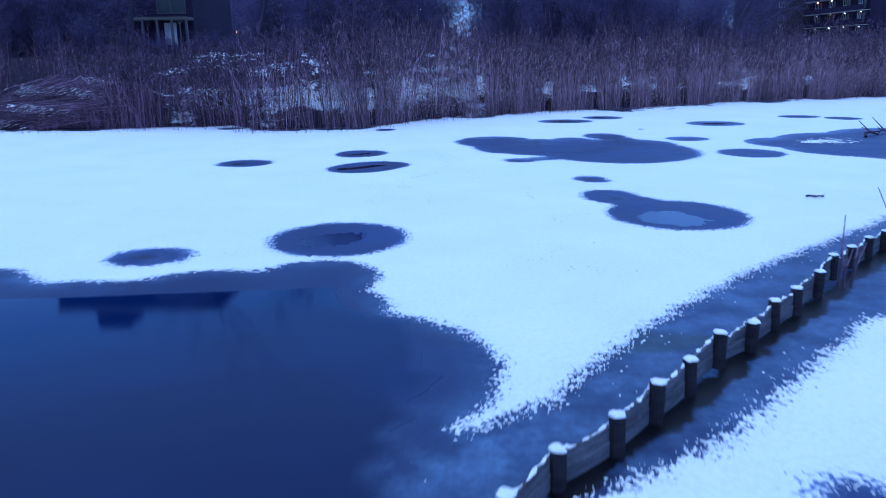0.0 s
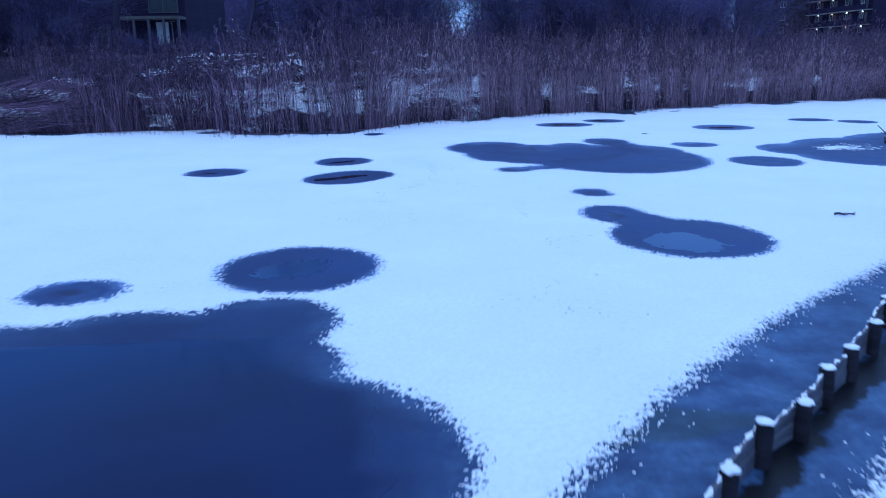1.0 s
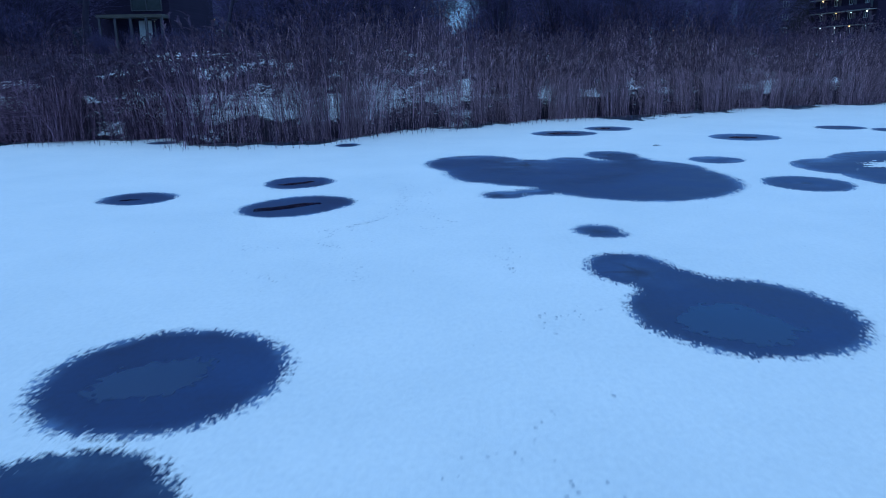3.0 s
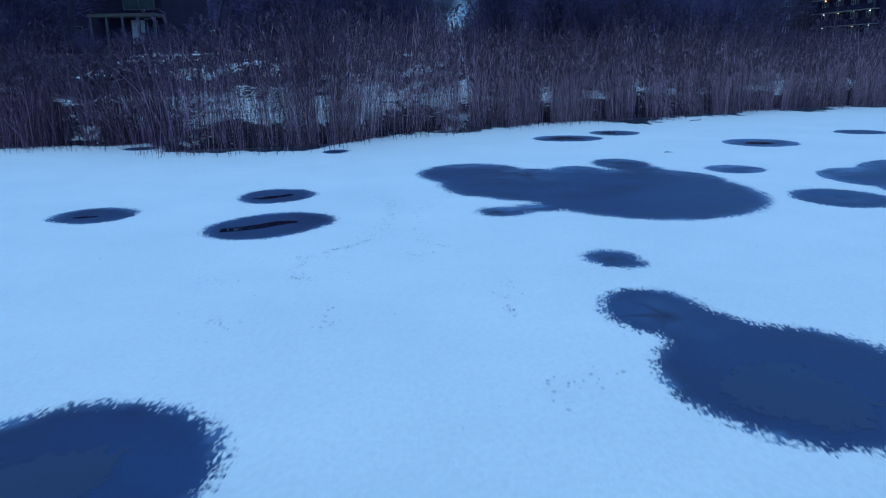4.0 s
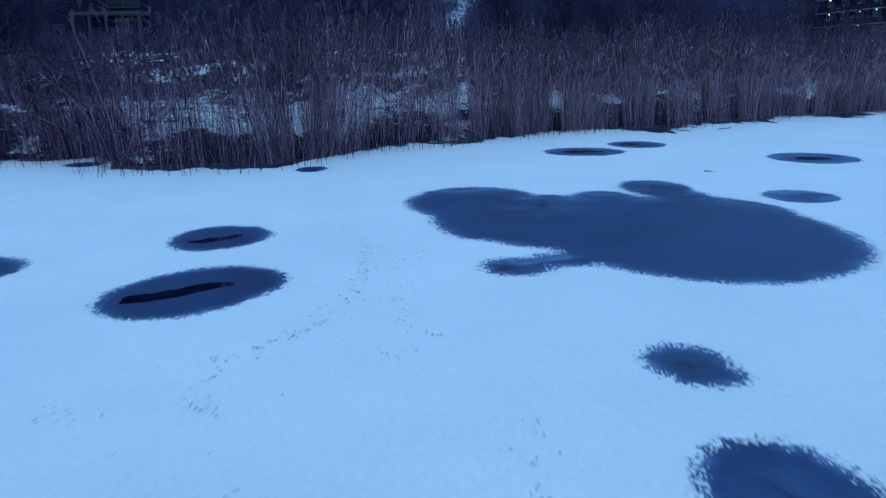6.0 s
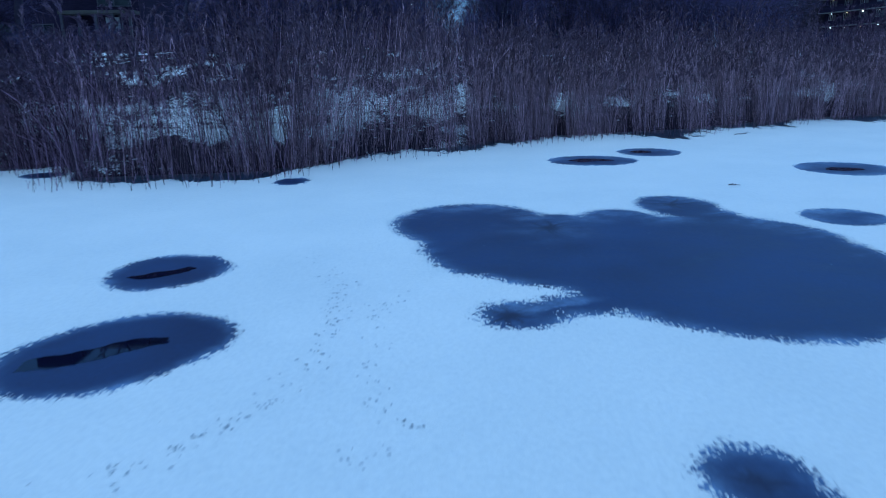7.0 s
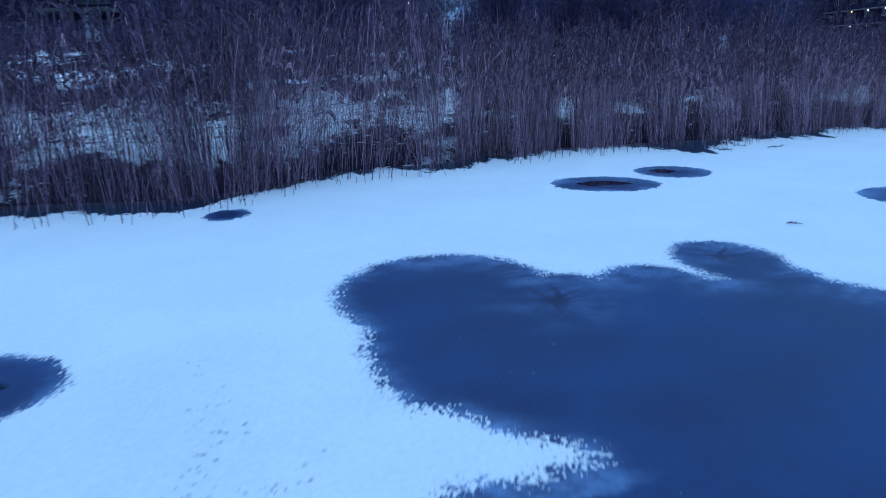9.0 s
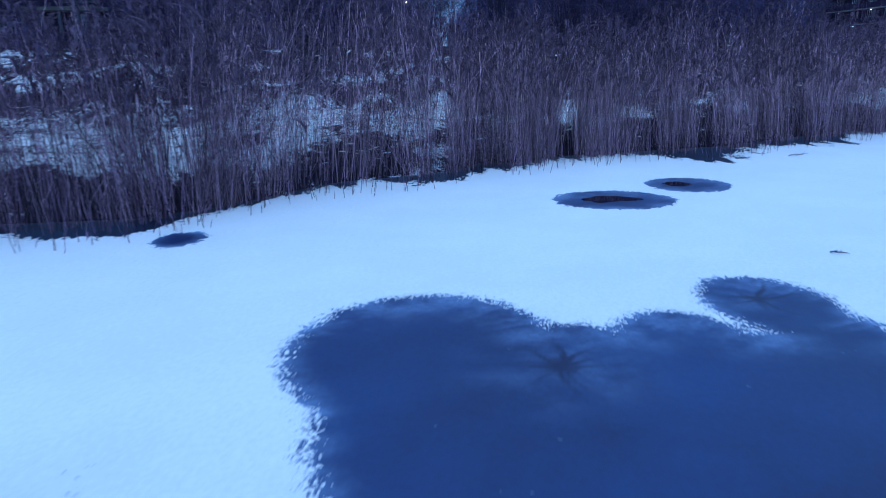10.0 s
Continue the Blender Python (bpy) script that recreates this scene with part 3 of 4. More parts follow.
star("gourd", 2.22, 9.48, 0.42, 7, 9, 0.10, 0.95)
star("spot", 2.18, 11.02, 0.22, 8, 11, 0.09)
star("oval", -2.85, 6.8, 0.25, 7, 13, 0.10)
star("shield", 5.7, 13.85, 0.42, 5, 15, 0.06)
region("snow_streak", lambda x, y: wobbly(8.0, 15.58, 0.62, 0.24, 20, 71, 0.3, 4.0)(x, y) + 0.6 * lattice(x * 26, y * 26, 72) + 0.3 * lattice(x * 9, y * 9, 73), 7.0, 14.9, 9.2, 16.4, 0.03, 0.004, SNOW, P["pond"], "thin streak of drifted snow")


# ---- the bank ----
def bank_z(x, s):
    """Height of the bank s metres behind the edge of the ice."""
    z = np.interp(s, [-1, 0.5, 1.3, 2.0, 3.6, 5.0, 7.5, 10, 400], [-0.05, -0.03, 0.30, 0.55, 0.85, 1.35, 1.9, 2.0, 2.1])
    z = z + 0.35 * np.exp(-((x + 10.8) / 1.7) ** 2 - ((s - 1.8) / 0.9) ** 2)
    return z + np.clip((s - 0.6) / 2, 0, 1) * (0.14 * lattice(x * 0.5, s * 0.5, 21) + 0.16 * lattice(x * 1.7, s * 1.7, 22) + 0.10 * lattice(x * 4, s * 4, 23))


def build_bank():
    xs = np.concatenate([[-400, -150, -60], np.arange(-34, 56, 0.25), [70, 110, 200, 400]])
    ss = np.concatenate([np.arange(-0.6, 12, 0.2), [14, 18, 25, 40, 80, 200, 600]])
    gx, gs = np.meshgrid(xs, ss)
    v = np.stack([gx, bank_y(gx) + gs, bank_z(gx, gs)], -1).reshape(-1, 3)
    w, h = len(xs), len(ss)
    i = (np.arange(h - 1)[:, None] * w + np.arange(w - 1)[None]).ravel()
    ob = soup("ground", v, [np.stack([i, i + 1, i + w + 1, i + w], 1)], BANK)
    terrace = np.interp(gs, [0.4, 1.4, 2.1, 3.2, 4.4, 9, 12, 30], [-0.10, -0.07, 0.025, 0.030, -0.060, -0.065, -0.06, 0.1])
    along = np.interp(gx, [-20, -12, -8.4, -5.4, -3.9, 0.9, 1.9, 40], [-0.07, -0.065, 0.015, 0.02, 0.035, 0.035, -0.04, -0.04])
    along = along + 0.06 * np.exp(-((gx + 11.2) / 1.6) ** 2 - ((gs - 1.2) / 1.0) ** 2)
    for px, slant, half in ((3.45, 0.14, 0.6), (6.32, 0.27, 0.6), (8.75, 0.48, 0.7), (11.6, 0.55, 0.6)):
        along = along + 0.075 * np.exp(-((gx - px - slant * gs) / (0.6 * half)) ** 2 - ((gs - 2.2) / 1.7) ** 2)
    along = along + 0.13 * lattice(gx * 0.7, gs * 1.3, 25) + 0.20 * lattice(gx * 1.7, gs * 2.4, 26)
    ob.data.attributes.new("lying", "FLOAT", "POINT").data.foreach_set("value", (terrace + along).ravel().astype(np.float32))
    tagged(ob, "rising canal bank with dead litter and patchy snow", "ground", kind="structure")


build_bank()


# ---- reeds ----
def sweep(points, radii, sides=3):
    """Thin stems along lists of points, ring by ring, each stem one piece."""
    k, n = len(points[0]), len(points)
    d = points[-1] - points[0]
    d /= np.linalg.norm(d, axis=1, keepdims=True) + 1e-9
    u = np.cross(d, np.where(np.abs(d[:, 2:3]) < 0.9, [[0, 0, 1.0]], [[1.0, 0, 0]]))
    u /= np.linalg.norm(u, axis=1, keepdims=True) + 1e-9
    w = np.cross(d, u)
    ang = np.arange(sides) * 2 * np.pi / sides
    ring = u[:, None] * np.cos(ang)[None, :, None] + w[:, None] * np.sin(ang)[None, :, None]
    v = np.stack([p[:, None] + ring * np.broadcast_to(r, k)[:, None, None] for p, r in zip(points, radii)], 1)
    i, j = np.arange(sides), np.arange(n - 1)[:, None]
    f = np.stack([j * sides + i, j * sides + (i + 1) % sides, (j + 1) * sides + (i + 1) % sides, (j + 1) * sides + i], -1).reshape(-1, 4)
    return v.reshape(-1, 3), (f[None] + (np.arange(k) * n * sides)[:, None, None]).reshape(-1, 4)


# slits in the reeds through which the snowy slope shows: x at the ice edge, slant, half width
GAPS = [(1.18, 0.02, 0.10), (3.45, 0.14, 0.26), (5.2, 0.2, 0.10), (6.32, 0.27, 0.24), (7.5, 0.35, 0.10), (8.75, 0.48, 0.33), (11.6, 0.55, 0.2), (14.5, 0.6, 0.2), (-3.3, -0.18, 0.14), (-1.9, -0.12, 0.16), (-5.2, -0.25, 0.14)]


def reed_bed(name, span, tufts, per_tuft, loose, s_lo, s_hi, seed, tall, label, plumed=0.6, material=REED, wind=0.05, leafy=2, stout=1.0):
    """Dry reeds in tufts and loose stands, with drooping leaves and heavy nodding plumes."""
    rng = np.random.default_rng(seed)
    cx = rng.uniform(span[0], span[1], tufts)
    cs = s_lo + (s_hi - s_lo) * rng.random(tufts)
    size = rng.uniform(0.4, 1.7, tufts)
    who = np.repeat(np.arange(tufts), (per_tuft * size).astype(int))
    k = len(who)
    off = rng.normal(0, 0.21, (k, 2)) * np.sqrt(size[who])[:, None]
    x, s = cx[who] + off[:, 0] * 1.25, cs[who] + off[:, 1]
    outward = off * 0.32
    lx, ls = rng.uniform(span[0], span[1], loose * 2), rng.uniform(s_lo, s_hi + 0.3, loose * 2)
    keep = lattice(lx * 0.8, ls * 0.7, seed + 4) + rng.uniform(-0.25, 0.25, loose * 2) > 0.0
    lx, ls = lx[keep], ls[keep]
    x, s = np.concatenate([x, lx]), np.concatenate([s, ls])
    outward = np.concatenate([outward, np.zeros((len(lx), 2))])
    open_ground = (rng.random(len(x)) < np.exp(-((x + 11.0) / 1.7) ** 4)) & (s < 2.6)
    for gx, slant, half in GAPS:
        open_ground |= (np.abs(x - gx - slant * s) < half * rng.uniform(0.5, 1.1, len(x))) & (rng.random(len(x)) < 0.88)
    x, s, outward = x[~open_ground], s[~open_ground], outward[~open_ground]
    k = len(x)
    y = bank_y(x) + s
    z = np.maximum(bank_z(x, s), -0.01) - 0.01
    hgt = tall * (1 + 0.30 * lattice(x * 0.55, x * 0, 33) + 0.22 * lattice(x * 1.9, s, 34)) * rng.uniform(0.58, 1.14, k)
    hgt *= 1 + 0.35 * lattice(x * 1.1, s * 1.3, seed + 9)
    hgt *= np.where(rng.random(k) < 0.14, rng.uniform(0.2, 0.7, k), 1.0)
    hgt *= np.interp(x, [-30, -13, -9, -6, -3.5, -1, 1, 5, 40], [0.66, 0.60, 0.66, 0.76, 1.06, 1.18, 1.12, 1.0, 1.0])
    lean = outward + 0.09 * rng.normal(0, 1, (k, 2)) + np.stack([wind + 0.25 * lattice(x * 0.7, s * 0.7, seed + 2), 0.2 * lattice(x * 0.7, s * 0.7, seed + 3)], 1)
    lean *= np.where(rng.random(k) < 0.15, rng.uniform(2, 5, k), 1.0)[:, None]
    lean = np.clip(lean, -0.8, 0.8)
    base = np.stack([x, y, z], 1)
    pts = []
    for t in (0.0, 0.35, 0.7, 1.0):
        flat = lean * (hgt * t * (0.45 + 0.55 * t))[:, None]
        kink = rng.normal(0, 0.018, (k, 2)) * (0 < t < 1)
        pts.append(base + np.stack([flat[:, 0] + kink[:, 0], flat[:, 1] + kink[:, 1], hgt * t * (1 - 0.3 * t * np.hypot(lean[:, 0], lean[:, 1]))], 1))
    rad = (0.0016 + 0.0026 * rng.random(k) ** 2) * stout
    v, f = sweep(pts, [rad, rad * 0.9, rad * 0.75, rad * 0.45])
    vs, qs, at = [v], [f], len(v)
    for _ in range(leafy):
        has = rng.random(k) < 0.75
        t = rng.uniform(0.15, 0.95, has.sum())[:, None]
        root = pts[1][has] * (1 - t) + pts[3][has] * t
        m = len(root)
        a = rng.uniform(0, 2 * np.pi, m)
        o = np.stack([np.cos(a), np.sin(a), np.zeros(m)], 1)
        ln = rng.uniform(0.14, 0.42, m)[:, None]
        up = rng.uniform(0.02, 0.16, m)
        mid = root + o * ln * 0.35 + np.stack([up * 0, up * 0, up], 1)
        tip = root + o * ln * 0.75 + np.stack([np.zeros(m), np.zeros(m), rng.uniform(-0.30, 0.10, m)], 1)
        side = np.stack([-np.sin(a), np.cos(a), np.zeros(m)], 1) * rng.uniform(0.0016, 0.0042, m)[:, None]
        v = np.stack([root - side * 0.5, root + side * 0.5, mid + side, mid - side, tip + side * 0.1, tip - side * 0.1], 1).reshape(-1, 3)
        i = at + np.arange(m) * 6
        vs.append(v), qs.append(np.concatenate([np.stack([i, i + 1, i + 2, i + 3], 1), np.stack([i + 3, i + 2, i + 4, i + 5], 1)]))
        at += len(v)
    bed = soup(name, np.concatenate(vs), [np.concatenate(qs)], material)
    tagged(bed, label, "reeds", kind="stuff")
    if not plumed:
        return
    has = (rng.random(k) < plumed) & (hgt > 0.55 * tall)
    top, m = pts[3][has], has.sum()
    nod = np.stack([np.sign(wind) * 0.12 + 0.5 * rng.normal(0, 1, m), 0.45 * rng.normal(0, 1, m), np.zeros(m)], 1)
    size = rng.uniform(0.14, 0.34, m)
    barbs = 26
    vs, qs, at = [], [], 0
    for j in range(barbs):
        t = (j + 0.5) / barbs
        spine = top + np.array([0, 0, 1.0]) * (size * (t - 0.34 * t * t - 0.1))[:, None] + nod * (size * t * t * 0.75)[:, None]
        a = rng.uniform(0, 2 * np.pi, m)
        o = np.stack([np.cos(a), np.sin(a), np.zeros(m)], 1)
        ln = (size * (0.40 * np.sin(np.pi * (0.18 + 0.72 * t)) + 0.08) * rng.uniform(0.6, 1.2, m))[:, None]
        way = o * 0.42 + nod * (0.25 + 0.5 * t) + np.array([0, 0, 0.85 - 0.75 * t])
        tip = spine + way * ln
        mid = spine * 0.5 + tip * 0.5 + np.array([0, 0, 0.06]) * ln
        sd = np.stack([-np.sin(a), np.cos(a), rng.uniform(-0.3, 0.3, m)], 1) * (ln * 0.085)
        v = np.stack([spine, mid + sd, tip, mid - sd], 1).reshape(-1, 3)
        i = at + np.arange(m) * 4
        vs.append(v), qs.append(np.stack([i, i + 1, i + 2, i + 3], 1))
        at += len(v)
    soup("plumes", np.concatenate(vs), [np.concatenate(qs)], PLUME if material is REED else PLUME_DARK, bed, "feathery brown seed plumes")


reed_bed("reed_bed", (-0.3, 26), 112, 125, 2700, -0.30, 1.4, 41, 2.08, "dense tufts of dry brown reeds at the ice edge", plumed=0.5, leafy=3, stout=0.85, wind=0.02)
reed_bed("reed_bed", (26, 36), 26, 130, 600, -0.15, 1.3, 46, 2.08, "distant stand of dry brown reeds at the ice edge", plumed=0.6)
reed_bed("reed_bed", (-24, -1.5), 56, 70, 1800, -0.10, 1.1, 42, 2.3, "dark reeds standing at the ice edge", plumed=0.7, material=REED_DARK, wind=-0.05, leafy=3, stout=1.2)
reed_bed("reed_bed", (-3.6, 34), 28, 90, 900, 3.4, 5.6, 43, 2.1, "thin stand of dry reeds on the snowy bank slope", plumed=0.8, material=REED_DARK, wind=-0.03)
reed_bed("reed_bed", (-24, -9.5), 12, 90, 300, 3.0, 5.6, 49, 2.3, "thin stand of dry reeds on the bank slope", plumed=0.8, material=REED_DARK, wind=-0.03)
reed_bed("reed_bed", (-2.2, 0.3), 6, 80, 200, 0.0, 1.3, 44, 2.1, "tufts of dry reeds where the bank line turns")
reed_bed("reed_bed", (-5.2, -0.2), 11, 70, 150, 0.0, 1.3, 48, 2.2, "open stand of dry brown reeds before the snowy terrace", plumed=0.7, wind=-0.02)
reed_bed("dead_grass", (-24, 34), 260, 26, 1500, 4.0, 9.5, 47, 0.85, "dead tussock grass and weeds on the upper bank", plumed=0.25, material=REED_DARK)


def edge_stalks():
    """Short broken stems that stand in the snow in front of the reeds."""
    rng = np.random.default_rng(71)
    k = 1500
    x = rng.uniform(-14, 30, k)
    s = 0.05 - 1.25 * rng.random(k) ** 1.8
    p = np.stack([x, bank_y(x) + s, np.full(k, -0.01)], 1)
    h = 0.08 + 0.75 * rng.random(k) ** 1.8
    lean = rng.normal(0, 0.22, (k, 2)) * h[:, None]
    bend = p + np.stack([lean[:, 0] * 0.4, lean[:, 1] * 0.4, h * 0.6], 1)
    q = p + np.stack([lean[:, 0], lean[:, 1], h], 1)
    rad = rng.uniform(0.0026, 0.0052, k)
    v, f = sweep([p, bend, q], [rad, rad * 0.85, rad * 0.5], 4)
    tagged(soup("reed_stubble", v, [f], REED_DARK), "scattered broken reed stems standing in the snow", "reeds", kind="stuff")


edge_stalks()


def lodged_reeds():
    """Mats of bent reeds that sweep down to the ice, with snow lying along them."""
    rng = np.random.default_rng(51)
    k = 2600
    x = rng.uniform(-11.4, -8.3, k)
    s = rng.uniform(0.1, 2.4, k)
    z0 = np.maximum(bank_z(x, s), 0)
    rise = 0.75 * rng.uniform(0.35, 1.15, k)
    run = rng.uniform(0.7, 1.3, k)
    turn = rng.normal(0, 0.30, k)
    pts = []
    for dx, dz in ((0.0, 0.0), (-0.45, 0.85), (-1.15, 0.80), (-1.75, 0.45), (-2.25, 0.08)):
        px, py = x + dx * run, bank_y(x) + s + turn * -dx * 0.8 - 0.12 * dx
        ground = np.maximum(bank_z(px, py - bank_y(px)), 0)
        pts.append(np.stack([px, py, np.maximum(z0 * (1 + dx / 3) + dz * rise, ground * 0.9 + 0.02)], 1))
    rad = rng.uniform(0.002, 0.004, k)
    v1, f1 = sweep(pts, [rad, rad, rad * 0.9, rad * 0.7, rad * 0.4])
    n = 5600
    gx, gs = rng.uniform(-8.4, 22, n), rng.uniform(0.9, 6.5, n)
    gx[:500], gs[:500] = rng.uniform(-6.5, 1.2, 500), rng.uniform(1.6, 3.8, 500)
    p = np.stack([gx, bank_y(gx) + gs, np.maximum(bank_z(gx, gs), 0) + rng.uniform(0.0, 0.22, n)], 1)
    a = rng.normal(0.2, 0.6, n) + np.pi * (rng.random(n) < 0.3)
    ln = rng.uniform(0.3, 1.0, n)
    q = p + np.stack([np.cos(a) * ln, np.sin(a) * ln * 0.7, rng.normal(0.05, 0.16, n) * ln], 1)
    q[:, 2] = np.maximum(q[:, 2], 0.02)
    v2, f2 = tubes(p, q, rng.uniform(0.0015, 0.0035, n), 0.001, 3)
    tagged(soup("lodged_reeds", np.concatenate([v1, v2]), [np.concatenate([f1, f2 + len(v1)])], REED_DARK), "bent and flattened dead reeds sweeping to the ice", "reeds", kind="stuff")
    c, w = [], []
    for lo, hi in ((1, 2), (2, 3), (2, 3), (3, 4)):
        t = rng.random((k, 1))
        c.append(pts[lo] * (1 - t) + pts[hi] * t)
        w.append(pts[hi] - pts[lo])
    t = rng.random((n, 1))
    c.append(p * (1 - t) + q * t)
    w.append(q - p)
    c, w = np.concatenate(c), np.concatenate(w)
    keep = lattice(c[:, 0] * 1.1 + c[:, 2] * 1.5, c[:, 1] * 1.6 + c[:, 2] * 3, 53) + 0.22 * rng.random(len(c)) > 0.30
    c, w = c[keep], w[keep]
    n = len(c)
    w /= np.linalg.norm(w, axis=1, keepdims=True)
    across = np.stack([-w[:, 1], w[:, 0], np.zeros(n)], 1)
    ang = np.arange(6) * np.pi / 3
    r = rng.uniform(0.5, 1.2, (n, 6, 1)) * rng.uniform(0.010, 0.042, (n, 1, 1))
    ring = c[:, None] + w[:, None] * (np.cos(ang)[None, :, None] * r * 3.2) + across[:, None] * (np.sin(ang)[None, :, None] * r) + np.array([0, 0, 0.003])
    crown = c + np.stack([np.zeros(n), np.zeros(n), rng.uniform(0.008, 0.024, n)], 1)
    v = np.concatenate([ring, crown[:, None]], 1).reshape(-1, 3)
    i = np.arange(n)[:, None] * 7
    f = np.concatenate([np.concatenate([i + a, i + (a + 1) % 6, i + 6], 1) for a in range(6)])
    tagged(soup("snow_clumps", v, [f], SNOW), "small clumps of snow caught on flattened reeds", "snow", kind="stuff")


lodged_reeds()


# ---- bare trees and shrubs ----
def grow(seed, height, depth, spread, first, droop=0.0):
    """Branch segments of a bare tree: p, q, radii and level."""
    rnd = random.Random(seed)
    out = []

    def limb(p, d, length, r, level):
        steps = 4 if level < 2 else 3
        for k in range(steps):
            d = (d + Vector((rnd.gauss(0, 0.13), rnd.gauss(0, 0.13), rnd.gauss(0.04, 0.08) - droop * level))).normalized()
            q = p + d * (length / steps)
            r1 = r * 0.84
            out.append((p, q, r, r1, level))
            if level < depth and (level > 0 or k >= first):
                for _ in range(2 if level < 2 else 1 + (rnd.random() < 0.75)):
                    side = Vector((rnd.gauss(0, 1), rnd.gauss(0, 1), rnd.gauss(0.15, 0.45))).normalized()
                    limb(q, (d * 0.75 + side * spread).normalized(), length * rnd.uniform(0.5, 0.72), r1 * 0.55, level + 1)
            p, r = q, r1

    limb(Vector((0, 0, -0.15)), Vector((rnd.gauss(0, 0.05), rnd.gauss(0, 0.05), 1)), height * 0.62, height * 0.0135, 0)
    return out


def tree(seed, height, depth=4, spread=0.8, first=1):
    segs = grow(seed, height, depth, spread, first)
    root = new("bare_tree")
    peak = height / max(s[1].z for s in segs)
    segs = [(s[0] * peak, s[1] * peak, s[2] * peak, s[3] * peak, s[4]) for s in segs]
    thick = [s for s in segs if s[4] < 2]
    thin = [s for s in segs if s[4] >= 2]
    v, f = tubes([s[0] for s in thick], [s[1] for s in thick], np.array([s[2] for s in thick]), np.array([s[3] for s in thick]), 7)
    soup("trunk", v, [f], BARK, root)
    r0 = np.maximum(np.array([s[2] for s in thin]), 0.006)
    r1 = np.maximum(np.array([s[3] for s in thin]), 0.005)
    v, f = tubes([s[0] for s in thin], [s[1] for s in thin], r0, r1, 3)
    soup("crown", v, [f], TWIG, root, "leafless mesh of fine dark twigs")
    return tagged(root, "tall leafless winter tree with dark bark", "tree", "trees on the bank")


def shrub(seed, height):
    rng = np.random.default_rng(seed)
    root = new("bare_shrub")
    k = 46
    a = rng.uniform(0, 2 * np.pi, k)
    t = rng.uniform(0.02, 0.55, k)
    ln = height * rng.uniform(0.55, 1.0, k)
    p = np.stack([rng.normal(0, 0.22, k), rng.normal(0, 0.22, k), np.full(k, -0.1)], 1)
    d = np.stack([np.cos(a) * t, np.sin(a) * t, np.ones(k)], 1)
    q = p + d * (ln * 0.5)[:, None]
    r = q + (d * np.array([0.7, 0.7, 1.0]) + rng.normal(0, 0.12, (k, 3))) * (ln * 0.5)[:, None]
    v1, f1 = tubes(p, q, rng.uniform(0.012, 0.028, k), 0.012, 5)
    v2, f2 = tubes(q, r, 0.012, 0.005, 5)
    soup("stem", np.concatenate([v1, v2]), [np.concatenate([f1, f2 + len(v1)])], BARK, root)
    m = 900
    j = rng.integers(0, k, m)
    u = rng.random((m, 1))
    lo = rng.random((m, 1)) < 0.45
    c = np.where(lo, p[j] * (1 - u) + q[j] * u, q[j] * (1 - u) + r[j] * u)
    way = rng.normal(0, 1, (m, 3))
    way[:, 2] = np.abs(way[:, 2]) * 1.1
    way /= np.linalg.norm(way, axis=1, keepdims=True)
    e = c + way * rng.uniform(0.2, 0.75, (m, 1)) * height / 3
    v1, f1 = tubes(c, e, 0.007, 0.0035, 3)
    g = c + (e - c) * rng.uniform(0.4, 0.9, (m, 1))
    h = g + (way + rng.normal(0, 0.6, (m, 3))) * 0.11 * height
    v2, f2 = tubes(g, h, 0.005, 0.003, 3)
    soup("crown", np.concatenate([v1, v2]), [np.concatenate([f1, f2 + len(v1)])], TWIG, root)
    return tagged(root, "dense leafless shrub with dark thin twigs", "shrub", "shrubs behind the reeds")


def skyline(x, y):
    """How steeply the growth may rise above the eye line along its bearing, so that gaps stay open."""
    ratio = (x - 0.6) / (y - 5.0) / 0.955
    rise = [-0.57, -0.55, -0.54, -0.315, -0.30, -0.045, -0.040, -0.024, -0.018, 0.002, 0.006, 0.028, 0.032, 0.075, 0.080, 0.112, 0.12, 0.309, 0.313, 0.321, 0.325, 0.40, 0.42, 0.475, 0.485, 1.0]
    top = [0.15, 0.15, 0.035, 0.035, 0.15, 0.15, 0.05, 0.05, 0.15, 0.15, 0.042, 0.042, 0.15, 0.15, 0.047, 0.047, 0.15, 0.12, 0.012, 0.012, 0.10, 0.08, 0.042, 0.040, 0.022, 0.022]
    return float(np.interp(ratio, rise, top))


def place(ob, x, s, turn, scale, tall=None):
    y = float(bank_y(x)) + s
    z = float(bank_z(np.array([x]), np.array([float(s)]))[0])
    if tall:
        room = 1.8 + min(skyline(x + e, y) for e in (-0.7, 0.0, 0.7)) * y - z
        scale = min(scale, room / tall)
        if scale < 0.12:
            return None
    m = pose(x, y, z, 0, 0, turn)
    c = copy_thing(ob, m)
    c.scale = (scale, scale, scale)
    return c


